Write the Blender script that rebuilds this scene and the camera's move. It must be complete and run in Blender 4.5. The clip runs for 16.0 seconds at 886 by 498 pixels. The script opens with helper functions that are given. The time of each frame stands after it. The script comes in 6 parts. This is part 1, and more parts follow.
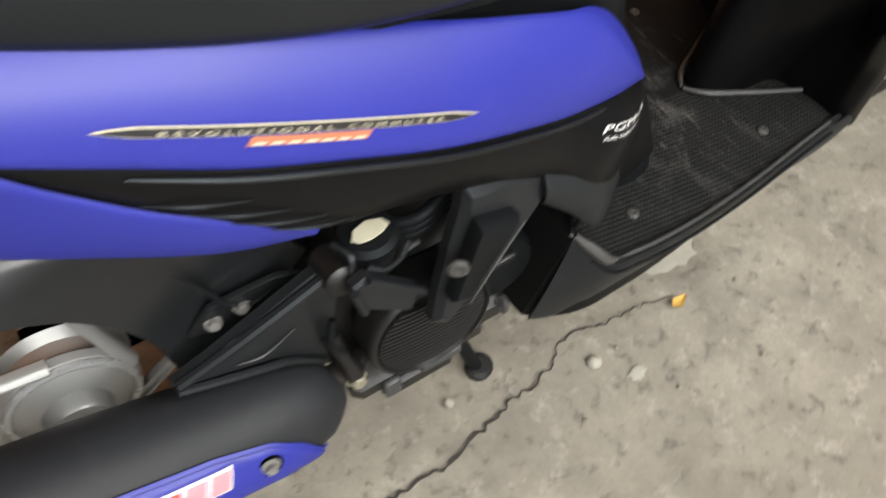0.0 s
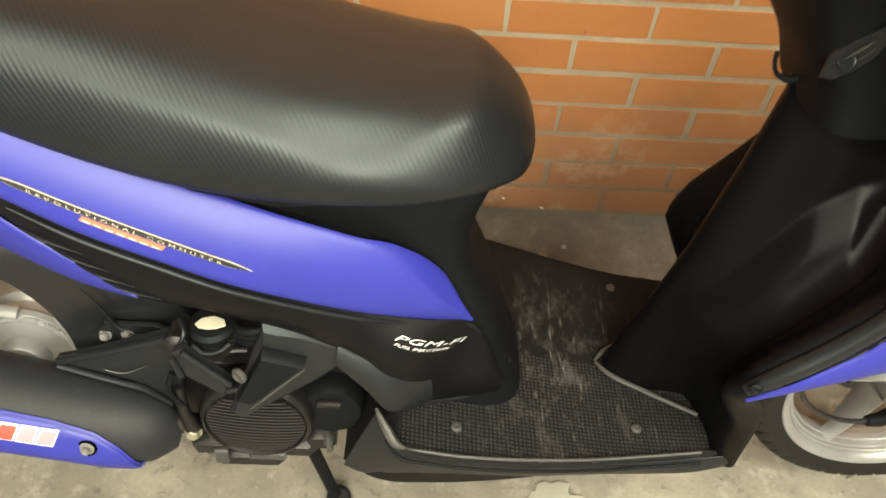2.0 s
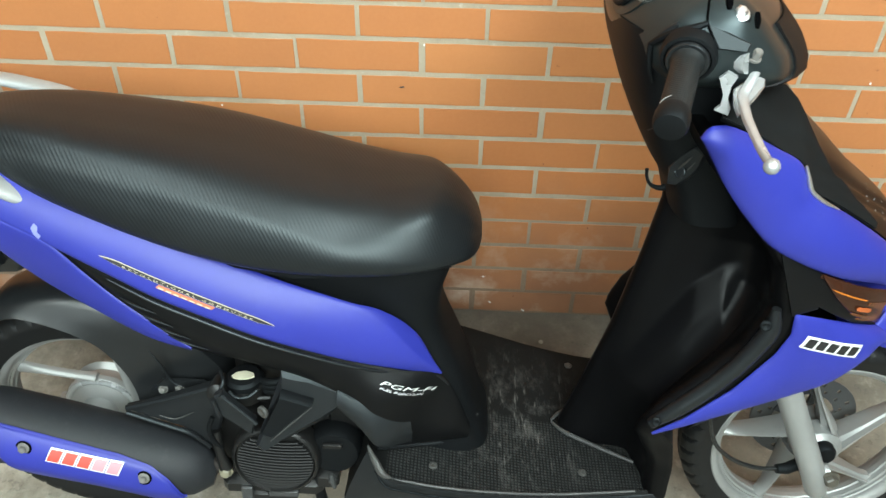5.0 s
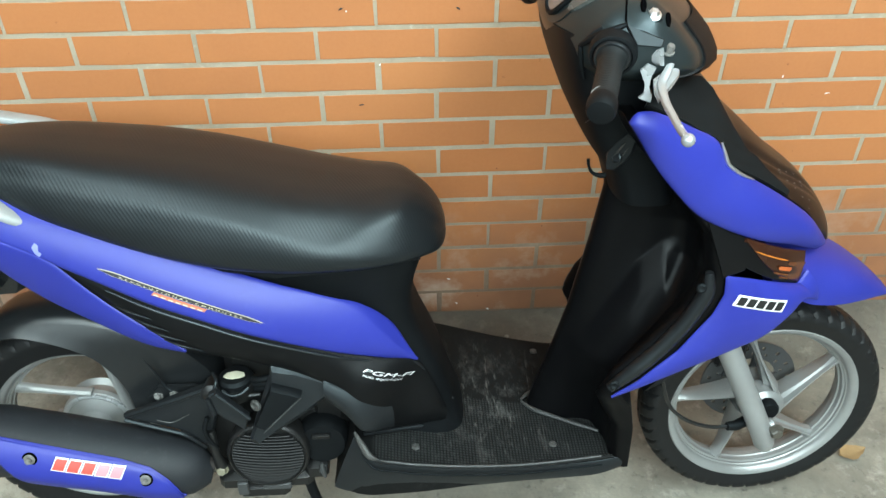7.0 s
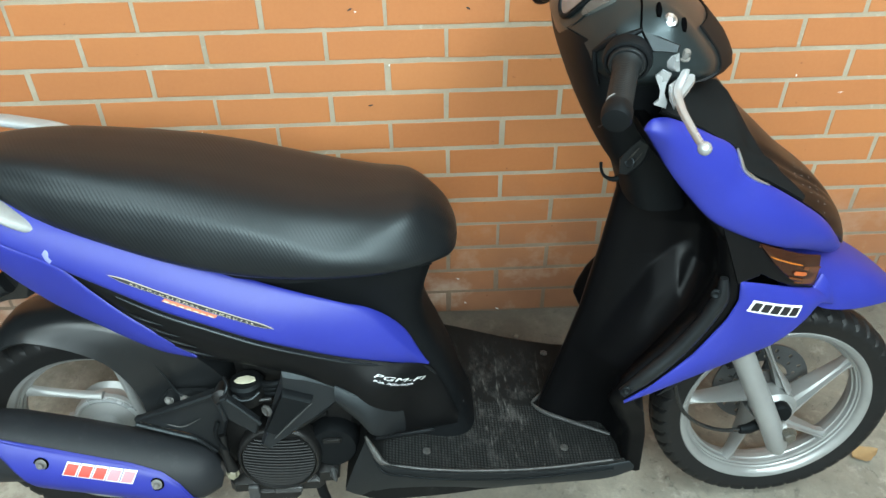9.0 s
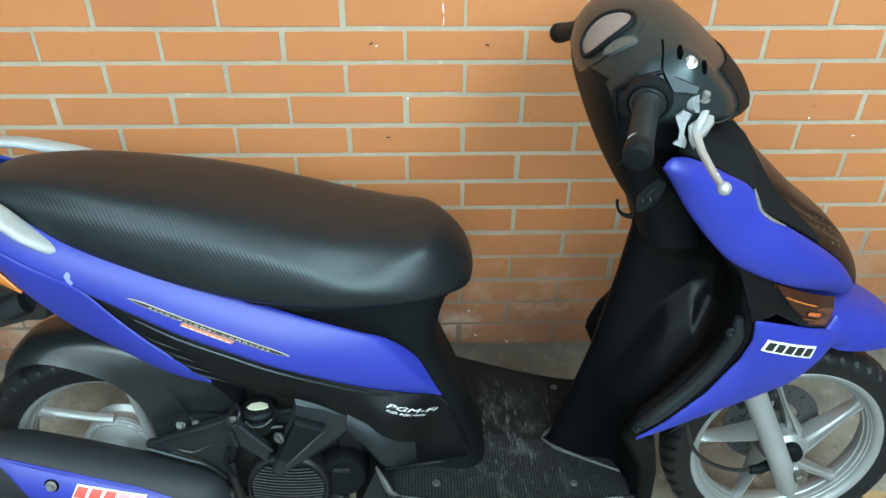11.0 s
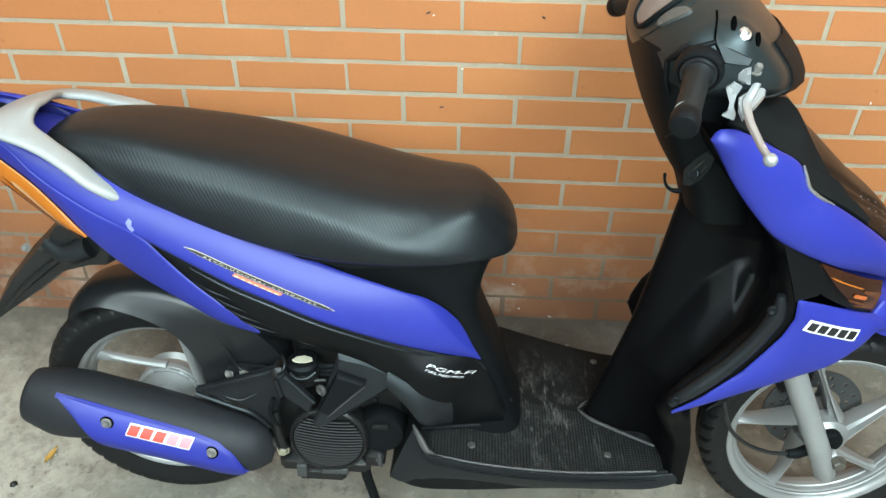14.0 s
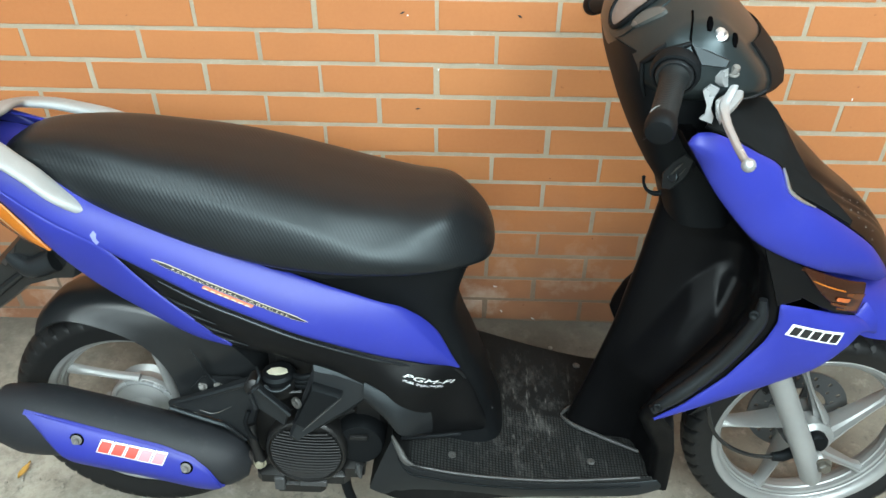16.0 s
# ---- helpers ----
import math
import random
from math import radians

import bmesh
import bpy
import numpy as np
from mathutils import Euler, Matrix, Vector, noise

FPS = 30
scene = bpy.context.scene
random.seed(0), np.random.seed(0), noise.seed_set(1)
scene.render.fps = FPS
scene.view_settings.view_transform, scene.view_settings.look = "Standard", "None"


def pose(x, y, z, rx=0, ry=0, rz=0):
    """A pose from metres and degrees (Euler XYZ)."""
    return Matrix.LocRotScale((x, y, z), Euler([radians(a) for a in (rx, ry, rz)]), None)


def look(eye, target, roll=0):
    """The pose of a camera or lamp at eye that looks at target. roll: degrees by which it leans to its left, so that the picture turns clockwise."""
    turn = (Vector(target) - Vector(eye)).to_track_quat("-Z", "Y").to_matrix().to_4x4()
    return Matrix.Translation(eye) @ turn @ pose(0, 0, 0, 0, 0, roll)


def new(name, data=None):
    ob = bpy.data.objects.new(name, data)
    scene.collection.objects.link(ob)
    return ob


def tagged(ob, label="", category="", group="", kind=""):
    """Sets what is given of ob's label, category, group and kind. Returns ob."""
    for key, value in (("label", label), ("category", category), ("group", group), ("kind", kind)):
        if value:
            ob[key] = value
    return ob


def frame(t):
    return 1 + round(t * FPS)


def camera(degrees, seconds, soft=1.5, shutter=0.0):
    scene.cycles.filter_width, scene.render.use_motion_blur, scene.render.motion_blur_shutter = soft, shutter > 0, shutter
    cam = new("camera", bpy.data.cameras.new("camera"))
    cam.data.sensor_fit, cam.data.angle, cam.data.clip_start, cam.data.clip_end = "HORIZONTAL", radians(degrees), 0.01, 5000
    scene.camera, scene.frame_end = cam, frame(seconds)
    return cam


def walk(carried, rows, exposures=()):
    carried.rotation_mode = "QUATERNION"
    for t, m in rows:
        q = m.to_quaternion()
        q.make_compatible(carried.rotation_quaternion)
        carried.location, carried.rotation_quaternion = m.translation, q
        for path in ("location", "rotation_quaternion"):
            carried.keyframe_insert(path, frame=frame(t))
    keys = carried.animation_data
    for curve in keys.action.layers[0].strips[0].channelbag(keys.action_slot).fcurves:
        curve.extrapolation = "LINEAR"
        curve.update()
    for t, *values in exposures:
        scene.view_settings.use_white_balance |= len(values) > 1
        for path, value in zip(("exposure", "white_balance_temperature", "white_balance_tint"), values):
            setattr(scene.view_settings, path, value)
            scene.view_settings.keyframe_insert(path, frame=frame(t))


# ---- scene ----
cam = camera(58.74, 16.0, 1.5, 0.5)
ROWS = [
    (0.0, 0.0784, -0.8798, 1.0038, 29.42, -2.81, -32.04),
    (0.5, 0.2638, -0.8982, 1.0263, 30.02, -2.75, -21.00),
    (1.0, 0.4248, -0.9568, 1.0843, 33.05, -4.75, -3.58),
    (1.5, 0.4593, -1.0270, 1.1266, 37.26, -2.33, -0.58),
    (2.0, 0.4654, -1.0956, 1.2089, 39.75, -3.13, 0.32),
    (2.5, 0.4894, -1.1208, 1.2570, 41.71, -1.81, -1.40),
    (3.0, 0.5024, -1.1497, 1.3112, 41.70, -2.18, -2.67),
    (3.5, 0.4931, -1.2049, 1.3353, 44.08, -2.27, -1.99),
    (4.0, 0.5488, -1.2717, 1.3565, 47.11, -1.49, 2.08),
    (4.2, 0.5599, -1.2928, 1.3556, 47.85, -1.68, 3.47),
    (6.3, 0.5356, -1.4912, 1.3987, 52.48, 0.25, -2.50),
    (6.5, 0.5398, -1.4986, 1.3978, 52.59, 0.09, -2.83),
    (7.0, 0.5396, -1.5071, 1.4027, 52.32, 0.25, -2.90),
    (7.5, 0.5182, -1.5013, 1.4071, 52.00, 0.50, -2.97),
    (8.0, 0.5210, -1.4917, 1.4100, 51.74, 0.65, -2.97),
    (8.5, 0.5334, -1.4861, 1.4131, 51.44, 0.71, -2.84),
    (11.0, 0.5108, -1.4944, 1.4224, 53.95, -0.42, -1.54),
    (11.5, 0.5051, -1.4970, 1.4299, 54.06, -0.65, -1.37),
    (12.0, 0.5016, -1.4937, 1.4216, 53.85, -0.91, -0.85),
    (12.5, 0.5050, -1.4937, 1.4166, 53.32, -1.00, 0.15),
    (13.0, 0.5197, -1.5188, 1.4172, 52.87, -0.95, 1.43),
    (13.5, 0.5188, -1.5357, 1.4121, 52.71, -0.69, 2.56),
    (14.0, 0.5214, -1.5334, 1.4119, 52.77, -0.41, 3.10),
    (14.5, 0.5257, -1.5269, 1.4105, 52.80, -0.19, 3.03),
    (15.0, 0.5213, -1.5158, 1.4108, 52.72, -0.10, 2.64),
    (15.5, 0.5275, -1.5068, 1.4096, 52.58, -0.13, 2.21),
    (16.0, 0.5411, -1.4958, 1.4103, 52.36, -0.18, 1.92),
]
EXPOSURES = [(0.0, 0.0, 6600, 16), (0.5, 0.3, 7250, 13), (1.0, 0.55, 7900, 11), (1.5, 0.5, 8250, 9), (2.0, 0.5, 7850, 8), (3.0, 0.42, 7250, 7), (4.0, 0.25, 6550, 4),
             (6.3, 0.12, 5700, -2), (8.5, 0.12, 5650, -2), (11.0, 0.05, 5280, -6), (11.8, 0.05, 5000, -10), (12.3, 0.06, 5080, -9), (12.6, 0.07, 5350, -7), (13.0, 0.1, 5560, -4), (13.5, 0.14, 5680, -2), (16.0, 0.15, 5730, 1)]
walk(cam, [(t, pose(x, y, z, rx, ry, rz)) for t, x, y, z, rx, ry, rz in ROWS], EXPOSURES)

# ---- light and surroundings ----
world = bpy.data.worlds.new("world")
scene.world = world
world.use_nodes = True
world.node_tree.nodes["Background"].inputs[0].default_value = (0.75, 0.85, 1.0, 1)
world.node_tree.nodes["Background"].inputs[1].default_value = 0.03


def area_light(name, eye, target, sx, sy, watts, colour):
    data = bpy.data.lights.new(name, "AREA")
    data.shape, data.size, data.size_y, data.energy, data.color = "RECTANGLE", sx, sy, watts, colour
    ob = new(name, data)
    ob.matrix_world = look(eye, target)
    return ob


area_light("ceiling_tube_light", (1.6, -1.5, 2.5), (1.0, -0.3, 0.6), 1.2, 0.4, 40, (0.97, 1.0, 0.94))
area_light("ceiling_tube_light", (-0.6, -1.65, 2.5), (-0.1, -0.3, 0.6), 1.2, 0.5, 25, (0.97, 1.0, 0.94))
area_light("ceiling_tube_light", (0.9, -3.6, 2.4), (0.6, -0.5, 0.6), 1.6, 0.5, 64, (0.97, 1.0, 0.94))
# unseen panel added overhead as broad soft fill
area_light("ceiling_panel_light", (0.7, -2.3, 2.58), (0.6, -0.7, 0.3), 3.6, 1.8, 170, (0.96, 1.0, 0.96))
# unseen fill lamps turned up to brighten the ceiling
area_light("ceiling_tube_uplight", (1.5, -1.0, 2.42), (1.5, -0.9, 2.62), 1.2, 0.2, 16, (0.93, 1.0, 1.0))
area_light("ceiling_tube_uplight", (-0.6, -1.0, 2.42), (-0.6, -0.9, 2.62), 1.2, 0.2, 16, (0.93, 1.0, 1.0))
# unseen fill added behind the camera; wall_south has no window
area_light("window_light", (-0.4, -4.95, 1.7), (0.2, 0.0, 1.0), 3.2, 1.4, 50, (0.95, 1.0, 0.98))


# ---- materials ----
class Mat:
    def __init__(self, name, rough=0.5, metal=0.0, coat=0.0, spec=0.5):
        self.m = bpy.data.materials.new(name)
        self.m.use_nodes = True
        self.t = self.m.node_tree
        self.b = self.t.nodes["Principled BSDF"]
        self.b.inputs["Roughness"].default_value = rough
        self.b.inputs["Metallic"].default_value = metal
        self.b.inputs["Coat Weight"].default_value = coat
        self.b.inputs["Specular IOR Level"].default_value = spec
        self.xyz = self.t.nodes.new("ShaderNodeTexCoord").outputs["Object"]

    def node(self, kind, **values):
        n = self.t.nodes.new(kind)
        for k, v in values.items():
            n.inputs[k.replace("_", " ")].default_value = v
        return n

    def link(self, a, b):
        self.t.links.new(a, b)

    def noise(self, scale, detail=4.0, rough=0.55, where=None):
        n = self.node("ShaderNodeTexNoise", Scale=scale, Detail=detail, Roughness=rough)
        self.link(where or self.xyz, n.inputs["Vector"])
        return n.outputs["Fac"]

    def ramp(self, fac, *stops):
        n = self.t.nodes.new("ShaderNodeValToRGB")
        e = n.color_ramp.elements
        while len(e) < len(stops):
            e.new(0.5)
        for k, (p, c) in zip(e, stops):
            k.position = p
            k.color = (*c, 1) if isinstance(c, tuple) else (c, c, c, 1)
        self.link(fac, n.inputs["Fac"])
        return n.outputs["Color"]

    def mix(self, fac, a, b, mode="MIX"):
        n = self.t.nodes.new("ShaderNodeMix")
        n.data_type, n.blend_type = "RGBA", mode
        for k, v in ((0, fac), (6, a), (7, b)):
            if isinstance(v, (int, float)):
                n.inputs[k].default_value = v if k == 0 else (v, v, v, 1)
            elif isinstance(v, tuple):
                n.inputs[k].default_value = (*v, 1)
            else:
                self.link(v, n.inputs[k])
        return n.outputs[2]

    def colour(self, c):
        if isinstance(c, tuple):
            self.b.inputs["Base Color"].default_value = (*c, 1)
        else:
            self.link(c, self.b.inputs["Base Color"])
        return self

    def rough(self, fac, low, high):
        n = self.node("ShaderNodeMapRange", To_Min=low, To_Max=high)
        self.link(fac, n.inputs["Value"])
        self.link(n.outputs["Result"], self.b.inputs["Roughness"])
        return self

    def bump(self, *heights):
        last = None
        for h, strength, distance in heights:
            n = self.node("ShaderNodeBump", Strength=strength, Distance=distance)
            self.link(h, n.inputs["Height"])
            if last:
                self.link(last, n.inputs["Normal"])
            last = n.outputs["Normal"]
        self.link(last, self.b.inputs["Normal"])
        return self


def painted(name, c, rough, coat=0.0, dust=0.06, scale=35.0, spec=0.5):
    """A sprayed or moulded surface: faint mottling, dust and fine orange-peel relief."""
    m = Mat(name, rough, coat=coat, spec=spec)
    m.b.inputs["Coat Roughness"].default_value = 0.22
    fine, broad = m.noise(scale * 8), m.noise(scale * 0.3)
    dark = tuple(v * 0.86 for v in c)
    base = m.mix(m.ramp(broad, (0.35, 0.0), (0.7, 1.0)), dark, c)
    grey = tuple(v + dust for v in c)
    m.colour(m.mix(m.ramp(m.noise(scale * 1.3, 8.0, 0.7), (0.55, 0.0), (0.85, 0.6)), base, grey))
    m.rough(broad, rough - 0.05, rough + 0.09)
    m.bump((fine, 0.05, 0.0006))
    return m.m


BLUE = painted("blue_paint", (0.022, 0.028, 0.272), 0.44, 0.0, 0.018, 20)
BLACK = painted("black_plastic", (0.0056, 0.006, 0.0067), 0.52, 0.0, 0.005, 30, 0.14)
GREY = painted("worn_dark_plastic", (0.0125, 0.0132, 0.0145), 0.42, 0.0, 0.016, 30, 0.32)
SATIN = painted("satin_black_plastic", (0.0046, 0.0047, 0.0051), 0.38, 0.0, 0.004, 30, 0.15)
TRIM = painted("worn_glossy_trim", (0.010, 0.0105, 0.0115), 0.34, 0.0, 0.015, 60, 0.36)
GREY.node_tree.nodes["Principled BSDF"].inputs["Specular Tint"].default_value = (0.8, 0.93, 1.0, 1)
GLOSS = painted("gloss_black_plastic", (0.0045, 0.0048, 0.0052), 0.28, 0.03, 0.003, 30, 0.2)
GLOSS.node_tree.nodes["Principled BSDF"].inputs["Coat Roughness"].default_value = 0.06
GLOSS.node_tree.nodes["Principled BSDF"].inputs["IOR"].default_value = 1.3
SOOT = painted("greasy_engine_casting", (0.0085, 0.0083, 0.0082), 0.38, 0.0, 0.022, 60, 0.42)
MUFFLER = painted("faded_black_muffler_paint", (0.0165, 0.0178, 0.0205), 0.54, 0.0, 0.016, 40, 0.28)
BRACKET = painted("dusty_bracket_plastic", (0.011, 0.0115, 0.012), 0.22, 0.0, 0.03, 40, 0.6)
FENDER = painted("satin_fender_plastic", (0.0105, 0.0115, 0.0125), 0.30, 0.0, 0.014, 40, 0.5)
for plastic in (BLACK, GREY, TRIM):
    plastic.node_tree.nodes["Principled BSDF"].inputs["Specular Tint"].default_value = (0.82, 0.95, 1.0, 1)
VOID = painted("dark_gap", (0.002, 0.002, 0.0022), 0.9, 0.0, 0.0, 30, 0.0)
RUBBER = painted("tyre_rubber", (0.0066, 0.0067, 0.0070), 0.52, 0.0, 0.012, 50, 0.36)
FADED = painted("faded_handlebar_plastic", (0.0165, 0.0205, 0.0212), 0.30, 0.0, 0.010, 40, 0.42)
FADED.node_tree.nodes["Principled BSDF"].inputs["Specular Tint"].default_value = (0.78, 0.94, 1.0, 1)
MATT = painted("matt_inset_plastic", (0.0115, 0.0122, 0.0125), 0.8, 0.0, 0.004, 40, 0.02)
SHIELD = painted("leg_shield_plastic", (0.0034, 0.0034, 0.0038), 0.33, 0.0, 0.003, 30, 0.10)
GRIP = painted("worn_grip_rubber", (0.0085, 0.0102, 0.0108), 0.5, 0.0, 0.010, 80, 0.3)
WORN = painted("scuffed_plastic_edge", (0.16, 0.155, 0.15), 0.55, 0.0, 0.1, 80)
RIMGREY = painted("silver_wheel_paint", (0.31, 0.312, 0.305), 0.36, 0.1, -0.09, 40)
FORKGREY = painted("silver_fork_paint", (0.35, 0.355, 0.35), 0.38, 0.1, -0.05, 40)
for silver in (RIMGREY, FORKGREY):
    silver.node_tree.nodes["Principled BSDF"].inputs["Metallic"].default_value = 0.4
RAIL = painted("pearl_silver_paint", (0.34, 0.35, 0.345), 0.44, 0.08, 0.06, 30)
CHIP = painted("pale_blue_scrape", (0.24, 0.26, 0.6), 0.5)
WHITE = painted("white_sticker", (0.8, 0.8, 0.78), 0.4)
RED = painted("red_sticker", (0.62, 0.07, 0.05), 0.4)
PINK = painted("bleached_sticker", (0.62, 0.27, 0.31), 0.45)
ORANGE = painted("orange_sticker", (0.50, 0.17, 0.09), 0.4)
GOLD = painted("gold_sticker_edge", (0.58, 0.53, 0.38), 0.35)
INK = painted("black_print", (0.015, 0.015, 0.015), 0.4)
CREAM = painted("cream_cap_sticker", (0.6, 0.57, 0.43), 0.5, 0.0, 0.05, 120)
RUST = painted("rusty_steel", (0.02, 0.0155, 0.0135), 0.65, 0.0, 0.025, 90)
DRYLEAF = painted("dry_leaf", (0.33, 0.22, 0.10), 0.7, 0.0, 0.1, 120)
YELLOWLEAF = painted("yellow_leaf", (0.52, 0.31, 0.06), 0.7, 0.0, 0.1, 120)
WHITEWASH = painted("dried_white_paint", (0.34, 0.325, 0.275), 0.8, 0.0, 0.1, 60)
CEILING = painted("white_ceiling_paint", (0.56, 0.58, 0.59), 0.8, 0.0, 0.05, 3)
PLAIN = painted("pale_grey_wall_paint", (0.295, 0.30, 0.295), 0.8, 0.0, 0.04, 3)


def metal(name, c, rough):
    m = Mat(name, rough, 1.0)
    n = m.noise(160, 6.0, 0.7)
    m.colour(m.mix(m.ramp(n, (0.45, 0.0), (0.8, 1.0)), c, tuple(v * 0.6 for v in c)))
    m.rough(n, rough - 0.06, rough + 0.15)
    return m.m


CHROME = metal("polished_metal", (0.85, 0.86, 0.87), 0.34)
ALLOY = painted("cast_alloy", (0.42, 0.43, 0.435), 0.25, 0.0, -0.08, 60, 0.5)
ALLOY.node_tree.nodes["Principled BSDF"].inputs["Metallic"].default_value = 0.5
# pale tone for rubbed edges, and for a painted edge highlight
WEARGLINT = painted("rubbed_and_lit_edge", (0.046, 0.047, 0.046), 0.42, 0.0, 0.05, 90, 0.45)
BOLTGREY = painted("worn_floor_bolt", (0.045, 0.044, 0.041), 0.5, 0.0, 0.06, 120)
DULLGOLD = painted("pale_gold_print", (0.62, 0.57, 0.42), 0.4)
STEELGREY = painted("grimy_steel", (0.045, 0.046, 0.047), 0.45, 0.0, 0.05, 120, 0.5)
BRASS = painted("yellowed_zinc", (0.20, 0.185, 0.13), 0.35, 0.0, 0.08, 120, 0.6)
AXLE = painted("tarnished_axle_nut", (0.075, 0.068, 0.055), 0.38, 0.0, 0.05, 120, 0.6)
STEEL = painted("zinc_bolt", (0.15, 0.145, 0.135), 0.38, 0.0, 0.06, 120, 0.7)


AMBER = painted("amber_lens", (0.40, 0.125, 0.012), 0.16, 0.3, 0.06, 25)
HOTAMBER = painted("bright_amber_reflector", (0.42, 0.10, 0.020), 0.2, 0.2, 0.1, 90)
PALEAMBER = painted("gloss_streak_amber", (0.46, 0.25, 0.12), 0.2, 0.2, 0.05, 60)
DARKAMBER = painted("shaded_amber_lens", (0.17, 0.045, 0.008), 0.18, 0.3, 0.02, 60)
DIMAMBER = painted("dim_amber_lens", (0.10, 0.032, 0.009), 0.22, 0.1, 0.02, 25, 0.3)
SMOKED = painted("smoked_amber_lens", (0.034, 0.0115, 0.0055), 0.22, 0.0, 0.004, 40, 0.3)
LAMPGLASS = painted("smoky_headlight_lens", (0.010, 0.0102, 0.0105), 0.3, 0.16, 0.006, 40, 0.0)
GAUGE = painted("hazy_gauge_lens", (0.17, 0.145, 0.135), 0.22, 0.4, 0.08, 60)
TELLTALE = painted("grey_telltale_lens", (0.07, 0.073, 0.07), 0.25, 0.2, 0.04, 60)


def seat_vinyl():
    m = Mat("carbon_weave_vinyl", 0.34, spec=0.36)
    m.b.inputs["Specular Tint"].default_value = (0.84, 0.94, 0.97, 1)
    uv = m.t.nodes.new("ShaderNodeTexCoord").outputs["UV"]
    wave = m.node("ShaderNodeTexWave", Scale=57.0, Distortion=0.0)
    wave.wave_type, wave.bands_direction = "BANDS", "X"
    m.link(uv, wave.inputs["Vector"])
    fine, broad = m.noise(700), m.noise(9, 6.0)
    base = m.mix(wave.outputs["Fac"], (0.0078, 0.0088, 0.0098), (0.0092, 0.0102, 0.0113))
    m.colour(m.mix(m.ramp(broad, (0.45, 0.0), (0.8, 0.5)), base, (0.013, 0.0143, 0.0156)))
    m.rough(broad, 0.31, 0.44)
    m.bump((wave.outputs["Fac"], 0.13, 0.0011), (fine, 0.06, 0.0005))
    return m.m


SEAT = seat_vinyl()


def mat_rubber():
    m = Mat("studded_floor_plastic", 0.5, spec=0.2)
    m.b.inputs["IOR"].default_value = 1.25
    stud = m.node("ShaderNodeTexVoronoi", Scale=175.0, Randomness=0.0)
    stud.distance, stud.voronoi_dimensions = "CHEBYCHEV", "2D"
    m.link(m.xyz, stud.inputs["Vector"])
    split = m.node("ShaderNodeSeparateXYZ")
    m.link(m.xyz, split.inputs["Vector"])
    # studs cover the foot area only; the lid over the tunnel is smooth
    foot = m.node("ShaderNodeMapRange", From_Min=0.0, From_Max=-0.003)
    m.link(split.outputs["Y"], foot.inputs["Value"])
    up = m.node("ShaderNodeSeparateXYZ")
    m.link(m.t.nodes.new("ShaderNodeNewGeometry").outputs["Normal"], up.inputs["Vector"])
    flat = m.node("ShaderNodeMapRange", From_Min=0.86, From_Max=0.93)
    m.link(up.outputs["Z"], flat.inputs["Value"])
    level = m.mix(1.0, foot.outputs["Result"], flat.outputs["Result"], "MULTIPLY")
    height = m.mix(1.0, m.ramp(stud.outputs["Distance"], (0.18, 1.0), (0.36, 0.0)), level, "MULTIPLY")
    # shoe scuffs gather round the middle of the board
    near = m.node("ShaderNodeVectorMath")
    near.operation = "DISTANCE"
    near.inputs[1].default_value = (0.66, -0.03, 0.24)
    m.link(m.xyz, near.inputs[0])
    trodden = m.ramp(near.outputs["Value"], (0.03, 1.0), (0.24, 0.0))
    stretch = m.node("ShaderNodeMapping", Scale=(1.0, 0.55, 1.0), Rotation=(0, 0, 0.8))
    m.link(m.xyz, stretch.inputs["Vector"])
    scuff = m.noise(42, 9.0, 0.78, stretch.outputs["Vector"])
    thin = m.node("ShaderNodeMapping", Scale=(1.0, 0.14, 1.0), Rotation=(0, 0, 0.45))
    m.link(m.xyz, thin.inputs["Vector"])
    streak = m.ramp(m.noise(120, 4.0, 0.6, thin.outputs["Vector"]), (0.60, 0.0), (0.70, 0.35))
    worn = m.mix(1.0, m.ramp(scuff, (0.50, 0.0), (0.74, 0.3)), streak, "ADD")
    scratch = m.mix(1.0, worn, trodden, "MULTIPLY")
    base = m.mix(height, (0.008, 0.0082, 0.0082), (0.030, 0.031, 0.0305))
    base = m.mix(m.ramp(m.noise(9, 6.0, 0.7), (0.5, 0.0), (0.8, 0.3)), base, (0.014, 0.0135, 0.0125))
    m.colour(m.mix(scratch, base, (0.24, 0.235, 0.22)))
    m.rough(scuff, 0.48, 0.66)
    m.bump((height, 0.6, 0.0016), (m.noise(300), 0.1, 0.0005))
    return m.m


FLOORMAT = mat_rubber()


